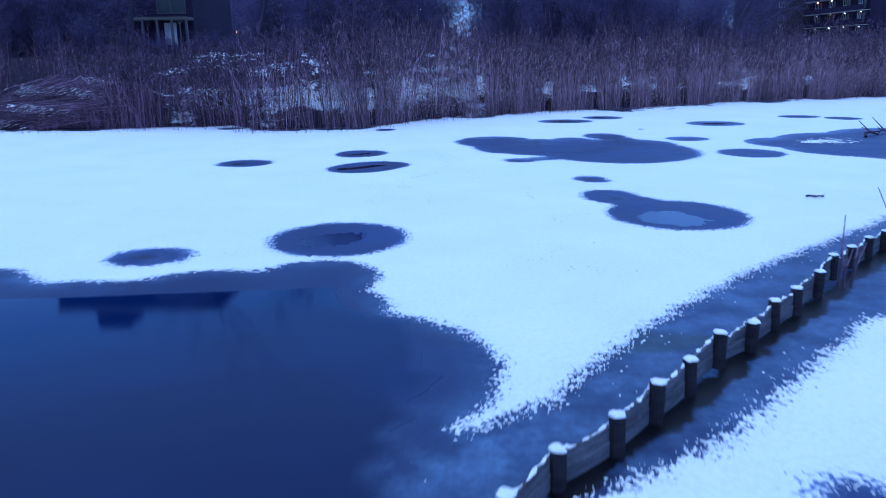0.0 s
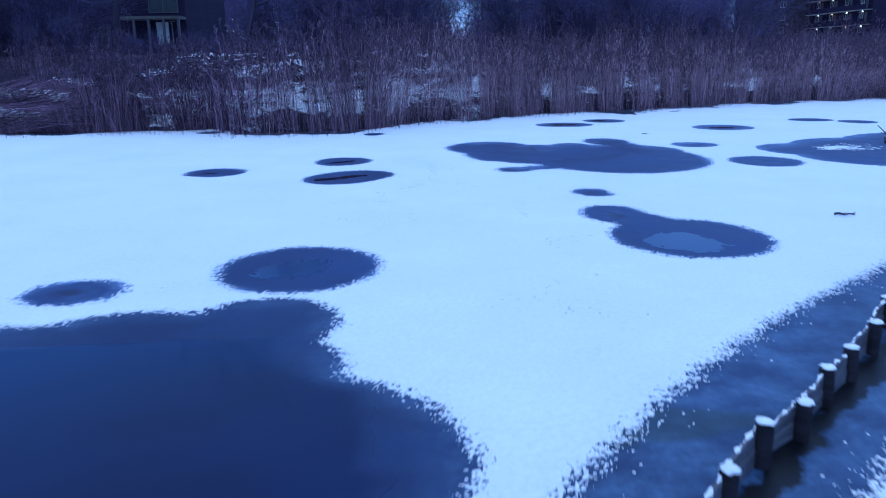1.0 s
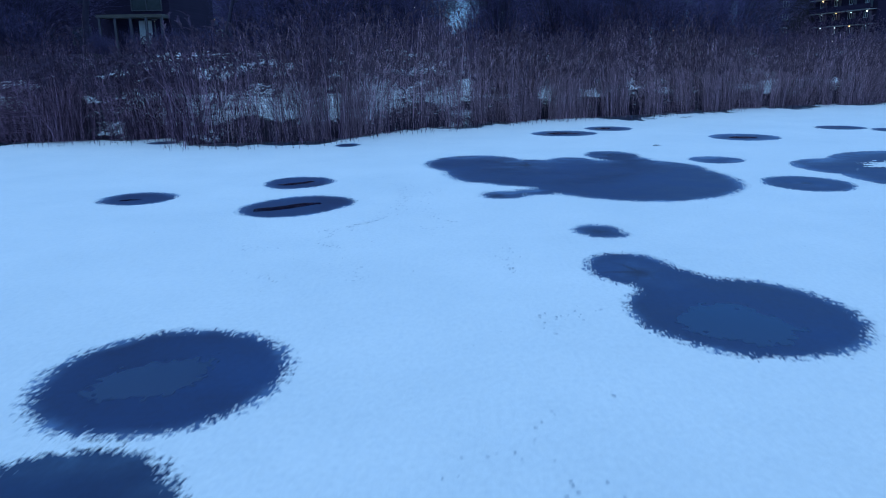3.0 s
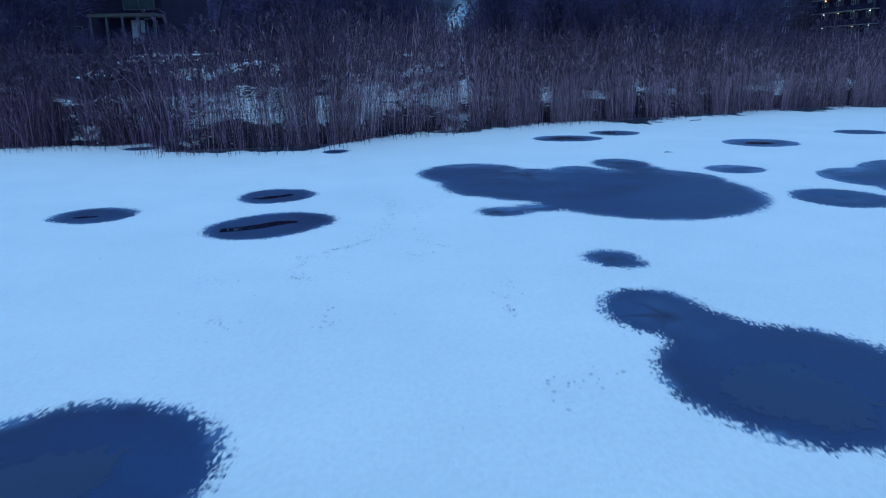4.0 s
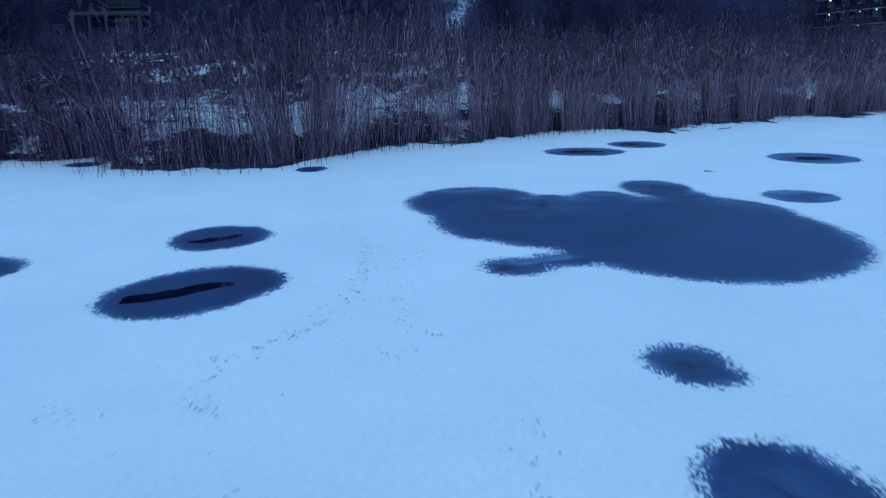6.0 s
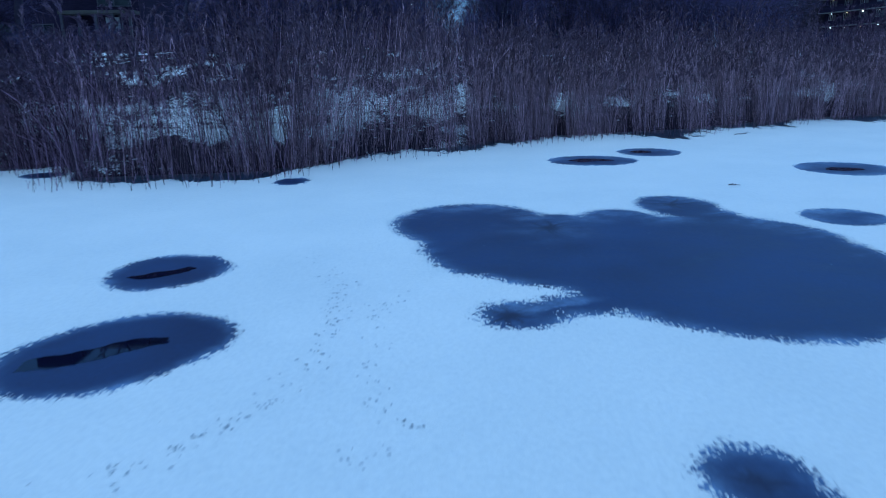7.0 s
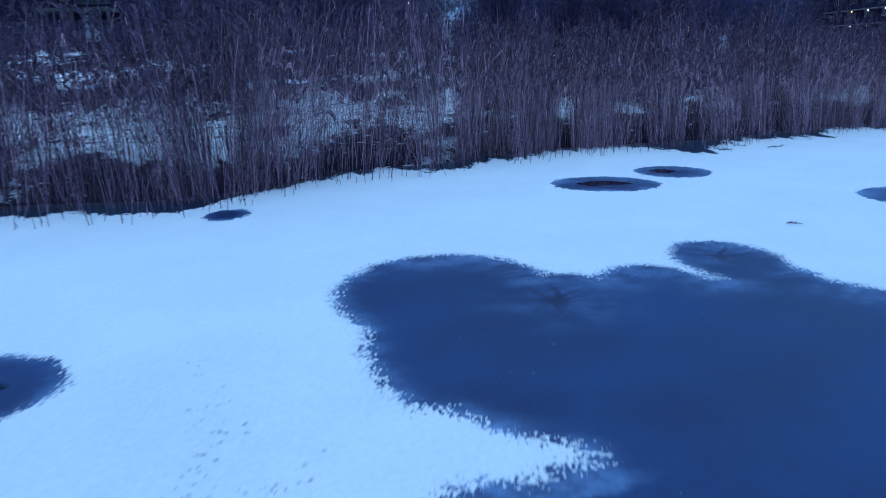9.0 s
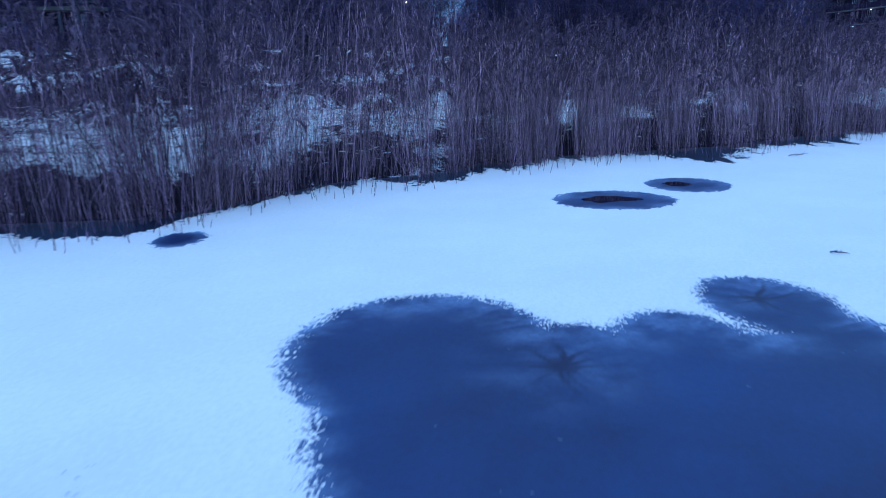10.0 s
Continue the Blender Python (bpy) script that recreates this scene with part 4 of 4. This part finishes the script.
rng = random.Random(77)
models = [tree(101, 10.0), tree(102, 9.5, spread=0.9), tree(103, 9.0, spread=0.7, first=0)]
tree(104, 13.0, depth=3, first=3).matrix_world = pose(-15.1, float(bank_y(-15.1)) + 16.5, 1.9)
for k, (ob, (x, s)) in enumerate(zip(models, ((-9.0, 16.0), (-4.6, 17.0), (-19.5, 18.0)))):
    ob.matrix_world = pose(x, float(bank_y(x)) + s, 2.0, 0, 0, 40 * k)
for x, s, sc in ((-30, 14, 1.0), (-26, 16, 1.0), (-19, 20, 0.9), (-17.5, 12, 0.8), (-11, 20, 1.0), (-8, 20, 0.95), (-7, 24, 1.1), (-2.2, 22, 0.9), (-5.6, 11, 0.8), (-3.4, 12, 0.7),
                 (4.2, 30, 0.7), (7.5, 26, 0.62), (11, 30, 0.66), (15, 25, 0.6), (20, 28, 0.66), (25, 30, 0.62), (31, 27, 0.7), (38, 30, 0.7), (-36, 24, 1.1), (46, 30, 0.7)):
    place(rng.choice(models), x, s, rng.uniform(0, 360), sc * rng.uniform(0.94, 1.06), 9.5)
for k in range(90):
    ratio = -0.30 + 0.72 * (k + 0.5) / 90 + rng.uniform(-0.004, 0.004)
    if abs(ratio - 0.0175) < 0.012 or 0.41 < ratio:
        continue
    y = rng.uniform(124, 150)
    c = copy_thing(rng.choice(models), pose(ratio * (y - 5) + 0.6, y, 2.1, 0, 0, rng.uniform(0, 360)))
    wide = rng.uniform(1.5, 1.9)
    c.scale = (wide, wide, wide)
    tagged(c, "distant leafless tree in front of the flats")
bushes = [shrub(201, 3.6), shrub(202, 4.4), shrub(203, 3.0)]
for k, (ob, (x, s)) in enumerate(zip(bushes, ((-3.0, 8.5), (3.0, 10.0), (8.0, 9.0)))):
    ob.matrix_world = pose(x, float(bank_y(x)) + s, 1.9, 0, 0, 70 * k)
x = -30.0
while x < 60:
    for row in (8.0, 11.5, 15.0, 20.0, 27.0):
        s = row + rng.uniform(-1.5, 1.5)
        bx = x + rng.uniform(-0.8, 0.8)
        low = 0.55 if bx < -6 and row < 10 else 1.0
        place(rng.choice(bushes), bx, s, rng.uniform(0, 360), low * rng.uniform(0.75, 1.15) * (1.3 if row > 14 else 1.0), 4.0)
    x += 1.7


# ---- houses beyond the trees ----
def window(parent, x, y, z, w, h, cross=True, framing=PAINT, label="white-framed window"):
    """A framed window set in a wall that faces -y."""
    bm = bmesh.new()
    t = 0.07
    bars = [(x - w / 2, z, x - w / 2 + t, z + h), (x + w / 2 - t, z, x + w / 2, z + h), (x - w / 2 + t, z, x + w / 2 - t, z + t), (x - w / 2 + t, z + h - t, x + w / 2 - t, z + h)]
    if cross:
        bars.append((x - t / 2, z + t, x + t / 2, z + h - t))
    for x0, z0, x1, z1 in bars:
        b = box_bm(x0, y - 0.05, z0, x1, y + 0.05, z1)
        me = bpy.data.meshes.new("bar")
        b.to_mesh(me)
        b.free()
        bm.from_mesh(me)
        bpy.data.meshes.remove(me)
    fr = part("window", bm, framing, parent, label)
    part("pane", box_bm(x - w / 2 + t, y - 0.01, z + t, x + w / 2 - t, y + 0.01, z + h - t), GLASS, fr)


def brick_block(x, y, turn, length, deep, storeys, material, label, gallery=False, columns=(2.0,), z=2.0, bulb=0.15):
    """A slab of flats: brick wall, flat roof with a parapet, windows, and access galleries with lamps."""
    root = new("apartment_building")
    root.matrix_world = pose(x, y, z, 0, 0, turn)
    hgt = storeys * 2.8 + 0.6
    part("wall", box_bm(0, 0, -1.0, length, deep, hgt), material, root)
    part("roof", box_bm(-0.2, -0.2, hgt, length + 0.2, deep + 0.2, hgt + 0.35, 0.04), CONCRETE, root)
    for k in range(storeys):
        for wx in columns:
            window(root, wx, -0.03, 0.4 + k * 2.8 + 0.9, 1.3, 1.3)
            if gallery:
                part("door", box_bm(wx + 1.1, -0.06, 0.4 + k * 2.8, wx + 2.0, -0.01, 0.4 + k * 2.8 + 2.05), METAL, root)
        if gallery and k:
            z = 0.1 + k * 2.8
            deck = part("gallery", box_bm(0, -1.5, z - 0.13, length, 0, z, 0.02), CONCRETE, root, "concrete access gallery")
            part("parapet", box_bm(0.02, -1.5, z + 0.12, length - 0.02, -1.42, z + 1.0), BRICK_DARK, deck)
        if gallery:
            for j, wx in enumerate(columns):
                bm = bmesh.new()
                bmesh.ops.create_uvsphere(bm, u_segments=10, v_segments=6, radius=bulb)
                bmesh.ops.translate(bm, verts=bm.verts, vec=(wx + 1.6, -0.75, 0.1 + k * 2.8 + 2.46))
                part("gallery_lamp", bm, LAMP_WHITE if (j + k) % 3 else LAMP, root, "small lit ceiling lamp")
    return tagged(root, label, "building")


brick_block(83.4, 176, -88, 23, 11, 7, BRICK_DARK, "brick flats with lit open access galleries", gallery=True, columns=(2.6, 8.2, 13.8, 19.4), z=1.4, bulb=0.085)
brick_block(71.2, 178, 0, 14.6, 12, 7, BRICK, "brown brick apartment end wall with small windows", columns=(6.4,))
brick_block(7.0, 118, 2, 13, 12, 6, BRICK_DARK, "dark brick apartment block behind bare trees", columns=(2.4, 3.9, 9.5), z=2.9)
brick_block(-60, 193, 0, 13, 11, 6, BRICK_DARK, "distant brick flats with small lit gallery lamps", gallery=True, columns=(0.6, 3.6, 7.0, 10.2), z=3.3, bulb=0.07)
brick_block(-28, 122, -3, 19, 12, 5, BRICK_DARK, "long dark brick apartment block behind trees", columns=(2, 6, 10, 14, 17))


def villa():
    """A tall block of flats with stacked balconies and pale doors behind posts on the lowest one."""
    root = new("apartment_building")
    root.matrix_world = pose(-24.6, 57.0, 2.0, 0, 0, 0)
    part("wall", box_bm(-7.6, 1.6, -1, 5.8, 12, 16.0), BRICK_DARK, root)
    part("roof", box_bm(-7.8, 1.4, 16.0, 6.0, 12.2, 16.35, 0.05), CONCRETE, root)
    part("lift_house", box_bm(-4.6, 1.7, 16.35, -2.0, 5, 17.9), BRICK_DARK, root)
    for k in range(5):
        z = 2.95 + k * 2.8
        deck = part("balcony", box_bm(1.2, 0.0, z - 0.22, 5.8, 1.6, z, 0.02), ROOF, root, "thin dark balcony slab")
        if k:
            part("parapet", box_bm(1.2, 0.0, z + 0.1, 5.8, 0.05, z + 0.95), METAL, deck)
        window(root, 4.2, 1.58, z + 0.3, 2.2, 1.9, framing=METAL, label="dark-framed window")
        for wx in (-0.6, -3.2, -6.0):
            window(root, wx, 1.58, z - 2.0, 1.4, 1.3, framing=METAL, label="dark-framed window")
    for k in range(5):
        part("post", box_bm(1.3 + k * 1.08, 0.05, -0.2, 1.46 + k * 1.08, 0.2, 2.73), METAL, root)
    part("door_panel", box_bm(3.55, 1.52, 1.0, 4.45, 1.6, 2.6, 0.01), PAINT, root, "pale painted door panel")
    return tagged(root, "tall dark brick flats with balconies and glazed doors", "building")


villa()


def lamp_post(x, y, z, high, material, label, bulb=0.16):
    root = new("street_lamp")
    root.matrix_world = pose(x, y, z)
    v, f = tubes([(0, 0, -0.3), (0, 0, 1.0)], [(0, 0, 1.0), (0, 0, high)], np.array([0.07, 0.05]), np.array([0.06, 0.035]), 8)
    soup("pole", v, [f], METAL, root)
    bm = bmesh.new()
    bmesh.ops.create_uvsphere(bm, u_segments=10, v_segments=8, radius=bulb)
    bmesh.ops.translate(bm, verts=bm.verts, vec=(0, 0, high + 0.06))
    part("bulb", bm, material, root, "glowing warm bulb")
    part("cap", box_bm(-0.16, -0.16, high + 0.17, 0.16, 0.16, high + 0.22, 0.02), METAL, root)
    return tagged(root, label, "lamp")


lamp_post(29.5, 100, 2.0, 2.55, LAMP, "lit amber street lamp among dark shrubs", 0.19)
lamp_post(-2.8, 100, 2.0, 5.8, LAMP_WHITE, "distant lit street lamp behind bare trees", 0.09)
lamp_post(-19.2, 56.6, 2.0, 2.35, LAMP_WHITE, "small lit lamp beside the flats", 0.015)


# ---- the timber revetment ----
def revetment():
    root = new("timber_revetment")
    tagged(root, "low weathered timber revetment with snow-capped posts in ice", "fence")
    rnd = random.Random(5)
    spots = []
    for k in range(6, 0, -1):
        spots.append((0.47 - 0.26 * k, 2.84 - 0.40 * k, 0.195 + rnd.uniform(-0.015, 0.02)))
    for x, y in ((0.47, 2.84), (0.79, 3.12), (1.05, 3.43), (1.32, 3.73), (1.61, 4.10), (1.90, 4.35), (2.21, 4.70), (2.49, 4.99), (2.82, 5.38), (3.17, 5.82), (3.48, 6.15), (3.80, 6.46)):
        spots.append((x, y, 0.195 + rnd.uniform(-0.015, 0.02)))
    for k in range(1, 6):
        spots.append((3.80 + 0.30 * k, 6.46 + 0.29 * k, 0.19 + rnd.uniform(-0.03, 0.02)))
    for x, y, h in spots:
        bm = bmesh.new()
        bmesh.ops.create_cone(bm, cap_ends=True, segments=12, radius1=0.043, radius2=0.039, depth=1)
        lean = (rnd.uniform(-0.015, 0.015), rnd.uniform(-0.015, 0.015))
        tw = rnd.uniform(0, 6)
        for v in bm.verts:
            up = v.co.z + 0.5
            a = math.atan2(v.co.y, v.co.x)
            k = 1 + 0.07 * math.sin(3 * a + tw)
            v.co = Vector((v.co.x * k + lean[0] * up, v.co.y * k + lean[1] * up, -0.25 + up * (h + 0.25) + (0.012 * math.sin(a + tw) if up > 0.5 else 0)))
        bmesh.ops.bevel(bm, geom=[e for e in bm.edges if all(v.co.z > h - 0.03 for v in e.verts)], offset=0.006, segments=1, affect="EDGES")
        bmesh.ops.translate(bm, verts=bm.verts, vec=(x, y, 0))
        post = part("post", bm, WOOD, root, "round weathered post")
        bm = bmesh.new()
        bmesh.ops.create_icosphere(bm, subdivisions=3, radius=1)
        for fc in bm.faces:
            fc.smooth = True
        for v in bm.verts:
            n = noise.noise(v.co * 2.0 + Vector((x * 9, y * 9, 0)))
            v.co = Vector((v.co.x * 0.039 * (1 + 0.35 * n), v.co.y * 0.039 * (1 + 0.35 * n), max(v.co.z, -0.25) * 0.013 * (1 + 0.4 * n)))
        bmesh.ops.translate(bm, verts=bm.verts, vec=(x + lean[0], y + lean[1], h + 0.006))
        part("snow_cap", bm, SNOW, post, "rounded cap of snow")
    n = np.array([*FENCE_N, 0.0])
    for (x0, y0, h0), (x1, y1, h1) in zip(spots, spots[1:]):
        a, b = Vector((x0, y0, 0)) + Vector(n) * 0.022, Vector((x1, y1, 0)) + Vector(n) * 0.022
        d = (b - a).normalized()
        nn = Vector(n)
        tops = [min(h0, h1) - 0.010 - 0.034 * math.sin(math.pi * k / 6) * rnd.uniform(0.5, 1.3) + rnd.uniform(-0.008, 0.008) for k in range(7)]
        bow = rnd.uniform(-0.015, 0.025)
        for lo_f, hi_f, shift in ((0.0, 0.52, 0.0), (0.54, 1.0, 0.006)):
            bm = bmesh.new()
            ring = []
            for k in range(7):
                t = -0.06 + 1.12 * k / 6
                c = a + (b - a) * t + nn * (bow * math.sin(math.pi * k / 6) + shift)
                z0, z1 = (-0.2, tops[k] * 0.5) if lo_f == 0 else (tops[k] * 0.52, tops[k])
                ring.append([bm.verts.new((c.x + nn.x * o, c.y + nn.y * o, z)) for o, z in ((-0.011, z0), (-0.011, z1 - 0.004), (-0.006, z1), (0.008, z1), (0.011, z0))])
            for r0, r1 in zip(ring, ring[1:]):
                for k in range(5):
                    bm.faces.new((r0[k], r1[k], r1[(k + 1) % 5], r0[(k + 1) % 5]))
            bm.faces.new(ring[0])
            bm.faces.new(ring[-1][::-1])
            board = part("board", bm, BOARD, root)
        bm = bmesh.new()
        ring = []
        for k in range(25):
            t = 0.02 + 0.96 * k / 24
            c = a + (b - a) * t + nn * (bow * math.sin(math.pi * k / 24) + rnd.uniform(0.002, 0.010))
            w = rnd.uniform(0.003, 0.017) * (0.6 + 0.4 * math.sin(k * 0.9 + x0 * 7))
            z = float(np.interp(k / 4, range(7), tops)) - 0.002
            ring.append([bm.verts.new((c.x + nn.x * o, c.y + nn.y * o, zz)) for o, zz in ((-w, z + 0.001), (-w * 0.6, z + w * 0.7), (w * 0.6, z + w * 0.8), (w, z + 0.001))])
        for r0, r1 in zip(ring, ring[1:]):
            for k in range(4):
                bm.faces.new((r0[k], r1[k], r1[(k + 1) % 4], r0[(k + 1) % 4]))
        bm.faces.new(ring[0])
        bm.faces.new(ring[-1][::-1])
        part("snow_strip", bm, SNOW, board, "thin ridge of snow")


revetment()


def stalk_tuft(x, y, stalks, label):
    root = new("reed_tuft")
    root.matrix_world = pose(x, y, -0.01)
    for dx, dy, h, lx, ly, r in stalks:
        mid = (dx + lx * 0.4, dy + ly * 0.4, h * 0.55)
        v, f = tubes([(dx, dy, -0.02), mid], [mid, (dx + lx, dy + ly, h)], np.array([r, r * 0.85]), np.array([r * 0.85, r * 0.5]), 6)
        soup("stalk", v, [f], REED_DARK, root)
    return tagged(root, label, "reed")


stalk_tuft(3.12, 5.64, [(0, 0, 0.58, 0.0, 0.02, 0.007), (0.05, 0.03, 0.30, 0.05, 0.0, 0.007), (0.09, -0.02, 0.36, 0.10, 0.03, 0.006), (0.02, -0.06, 0.34, -0.06, 0.0, 0.007), (0.12, 0.05, 0.40, 0.06, 0.03, 0.006)], "tuft of dry broken reed stalks beside the revetment")
stalk_tuft(4.15, 6.6, [(0, 0, 0.62, -0.22, 0.05, 0.007), (0.08, 0.05, 0.5, 0.25, 0.1, 0.006), (0.0, 0.1, 0.55, 0.35, -0.1, 0.006)], "tuft of thin leaning reed stalks in ice")


# ---- tracks and crumbs on the snow ----
def specks(name, centres, sizes, material, z, label, category):
    rng = np.random.default_rng(9)
    n = len(centres)
    ang = np.arange(6) * np.pi / 3
    turn = rng.uniform(0, np.pi, (n, 1))
    r = sizes[:, None] * rng.uniform(0.5, 1.2, (n, 6))
    ex, ey = np.cos(ang) * r * 1.5, np.sin(ang) * r * 0.8
    px = centres[:, :1] + ex * np.cos(turn) - ey * np.sin(turn)
    py = centres[:, 1:] + ex * np.sin(turn) + ey * np.cos(turn)
    v = np.stack([px, py, np.full_like(px, z)], -1).reshape(-1, 3)
    tagged(soup(name, v, [np.arange(n * 6).reshape(n, 6)], material), label, category, kind="stuff")


def bird_tracks():
    rng = np.random.default_rng(61)
    out = []
    for x0, y0, x1, y1, k in ((-0.35, 14.9, -0.05, 13.9, 16), (-0.05, 13.9, 0.06, 13.2, 18), (0.06, 13.2, -0.05, 12.2, 22), (-0.05, 12.2, -0.35, 11.5, 18), (-0.35, 11.5, -0.7, 11.1, 16), (-0.7, 11.1, -0.52, 10.4, 14),
                              (-1.5, 10.5, -1.1, 10.4, 9), (-1.2, 9.6, -0.8, 9.4, 9), (0.35, 13.4, 0.4, 11.8, 22), (0.4, 11.9, 0.6, 11.5, 10), (0.56, 13.8, 0.3, 13.3, 8), (0.5, 11.4, 0.4, 11.2, 7), (1.13, 10.4, 1.14, 9.7, 10),
                              (1.14, 9.7, 1.24, 9.5, 7), (-0.16, 9.7, -0.25, 9.3, 7), (1.16, 8.35, 1.7, 8.45, 7), (1.26, 8.1, 1.42, 8.6, 5), (0.4, 6.2, 1.3, 7.0, 9), (0.9, 6.4, 1.6, 6.0, 6)):
        k = int(k * 1.6)
        t = np.sort(rng.random(k))[:, None]
        p = np.array([[x0, y0]]) * (1 - t) + np.array([[x1, y1]]) * t
        out.append(p + rng.normal(0, 0.055, (k, 2)) + 0.12 * np.stack([lattice(t[:, 0] * 4, t[:, 0] * 0, 62), lattice(t[:, 0] * 4, t[:, 0] * 0, 63)], 1))
    c = np.concatenate(out)
    d, _ = cover(c[:, 0], c[:, 1])
    c = c[d > 0.12]
    specks("bird_tracks", c, rng.uniform(0.006, 0.013, len(c)), TRACK_SHADE, 0.0085, "scattered small bird tracks, shaded hollows painted as flat dark flecks", "tracks")


FROSTED = surface("frosted_ice", (0.05, 0.09, 0.15), (0.16, 0.22, 0.31), 20, 0.5, 60, 0.1, 0.001)


def frost_flecks():
    rng = np.random.default_rng(64)
    c = np.stack([rng.uniform(0.4, 4.8, 110), rng.uniform(12.8, 17.4, 110)], 1)
    c = c[(patch_sd("lake", c[:, 0], c[:, 1]) < -0.12) & (lattice(c[:, 0] * 1.4, c[:, 1] * 1.4, 65) > 0.12)]
    specks("frost_flecks", c, rng.uniform(0.004, 0.013, len(c)), FROSTED, 0.002, "tiny white frost flecks scattered on bare ice", "frost")


frost_flecks()


def snow_flecks(parent):
    """Little lumps of snow left lying on the bare ice along the revetment."""
    rng = np.random.default_rng(73)
    c = np.stack([rng.uniform(-0.4, 5.6, 1500), rng.uniform(2.4, 9.0, 1500)], 1)
    d = patch_sd("margin", c[:, 0], c[:, 1])
    off = np.abs((c[:, 0] - FENCE_A[0]) * FENCE_N[0] + (c[:, 1] - FENCE_A[1]) * FENCE_N[1])
    c = c[(d < -0.02) & (off > 0.10) & (d + 0.30 * rng.random(1500) ** 2 > -0.10)]
    n = len(c)
    ang = np.arange(6) * np.pi / 3
    r = rng.uniform(0.5, 1.3, (n, 6)) * rng.uniform(0.003, 0.011, (n, 1))
    ring = np.stack([c[:, :1] + np.cos(ang) * r, c[:, 1:] + np.sin(ang) * r, np.full((n, 6), -0.004)], -1)
    crown = np.stack([c[:, 0], c[:, 1], rng.uniform(0.000, 0.004, n)], 1)[:, None]
    i = np.arange(n)[:, None] * 7
    f = np.concatenate([np.concatenate([i + a, i + (a + 1) % 6, i + 6], 1) for a in range(6)])
    soup("snow_flecks", np.concatenate([ring, crown], 1).reshape(-1, 3), [f], SNOW, parent, "small white lumps of snow")


snow_flecks(P["margin"])


def crumbs():
    rng = np.random.default_rng(67)
    c = np.stack([rng.uniform(-3, 6.5, 260), rng.uniform(3.5, 17, 260)], 1)
    c = c[(cover(c[:, 0], c[:, 1])[0] > 0.15) & (lattice(c[:, 0] * 0.5, c[:, 1] * 0.5, 68) > 0.0)]
    specks("seed_crumbs", c, rng.uniform(0.002, 0.007, len(c)), BARK, 0.0085, "tiny dark seeds and crumbs scattered on snow", "debris")


crumbs()
# grey tone painted for the shade inside the tracks, which are flat here
TRACK_SHADE = surface("track_shade", (0.30, 0.34, 0.40), (0.52, 0.56, 0.62), 20, 0.7, 60, 0.3, 0.003)
bird_tracks()


def fallen_branch(x, y, turn, length, label, seed, thick=1.0):
    """A dead branch with forking side twigs that lies on the ice."""
    rnd = random.Random(seed)
    root = new("fallen_branch")
    root.matrix_world = pose(x, y, 0.004, 0, 0, turn)
    pts = [Vector((length * k / 6, rnd.uniform(-0.05, 0.05) * length, 0.015 + 0.06 * length * math.sin(k * 1.1) ** 2)) for k in range(7)]
    v, f = tubes(pts[:-1], pts[1:], np.linspace(0.022, 0.010, 6) * length * thick, np.linspace(0.020, 0.006, 6) * length * thick, 6)
    soup("stem", v, [f], BARK, root)
    for k in range(1, 6):
        a = rnd.choice((-1, 1)) * rnd.uniform(0.5, 1.1)
        tip = pts[k] + Vector((math.cos(a), math.sin(a), rnd.uniform(0.05, 0.5))) * length * rnd.uniform(0.2, 0.45)
        v, f = tubes([pts[k]], [tip], 0.012 * length * thick, 0.005 * length * thick, 5)
        soup("twig", v, [f], BARK, root)
    return tagged(root, label, "branch")


fallen_branch(9.1, 16.2, 40, 1.4, "dark fallen branch frozen on the bare ice", 1)
fallen_branch(4.62, 9.36, -20, 0.22, "small dark twig lying on the snow", 2, 3.0)
fallen_branch(4.80, 18.46, -12, 0.13, "small broken twig lying on the snow", 3, 3.0)
fallen_branch(7.4, 25.1, 15, 0.34, "thin broken stalk lying on the snow", 4)
fallen_branch(6.9, 25.5, -35, 0.26, "thin broken stalk lying on the snow", 5)
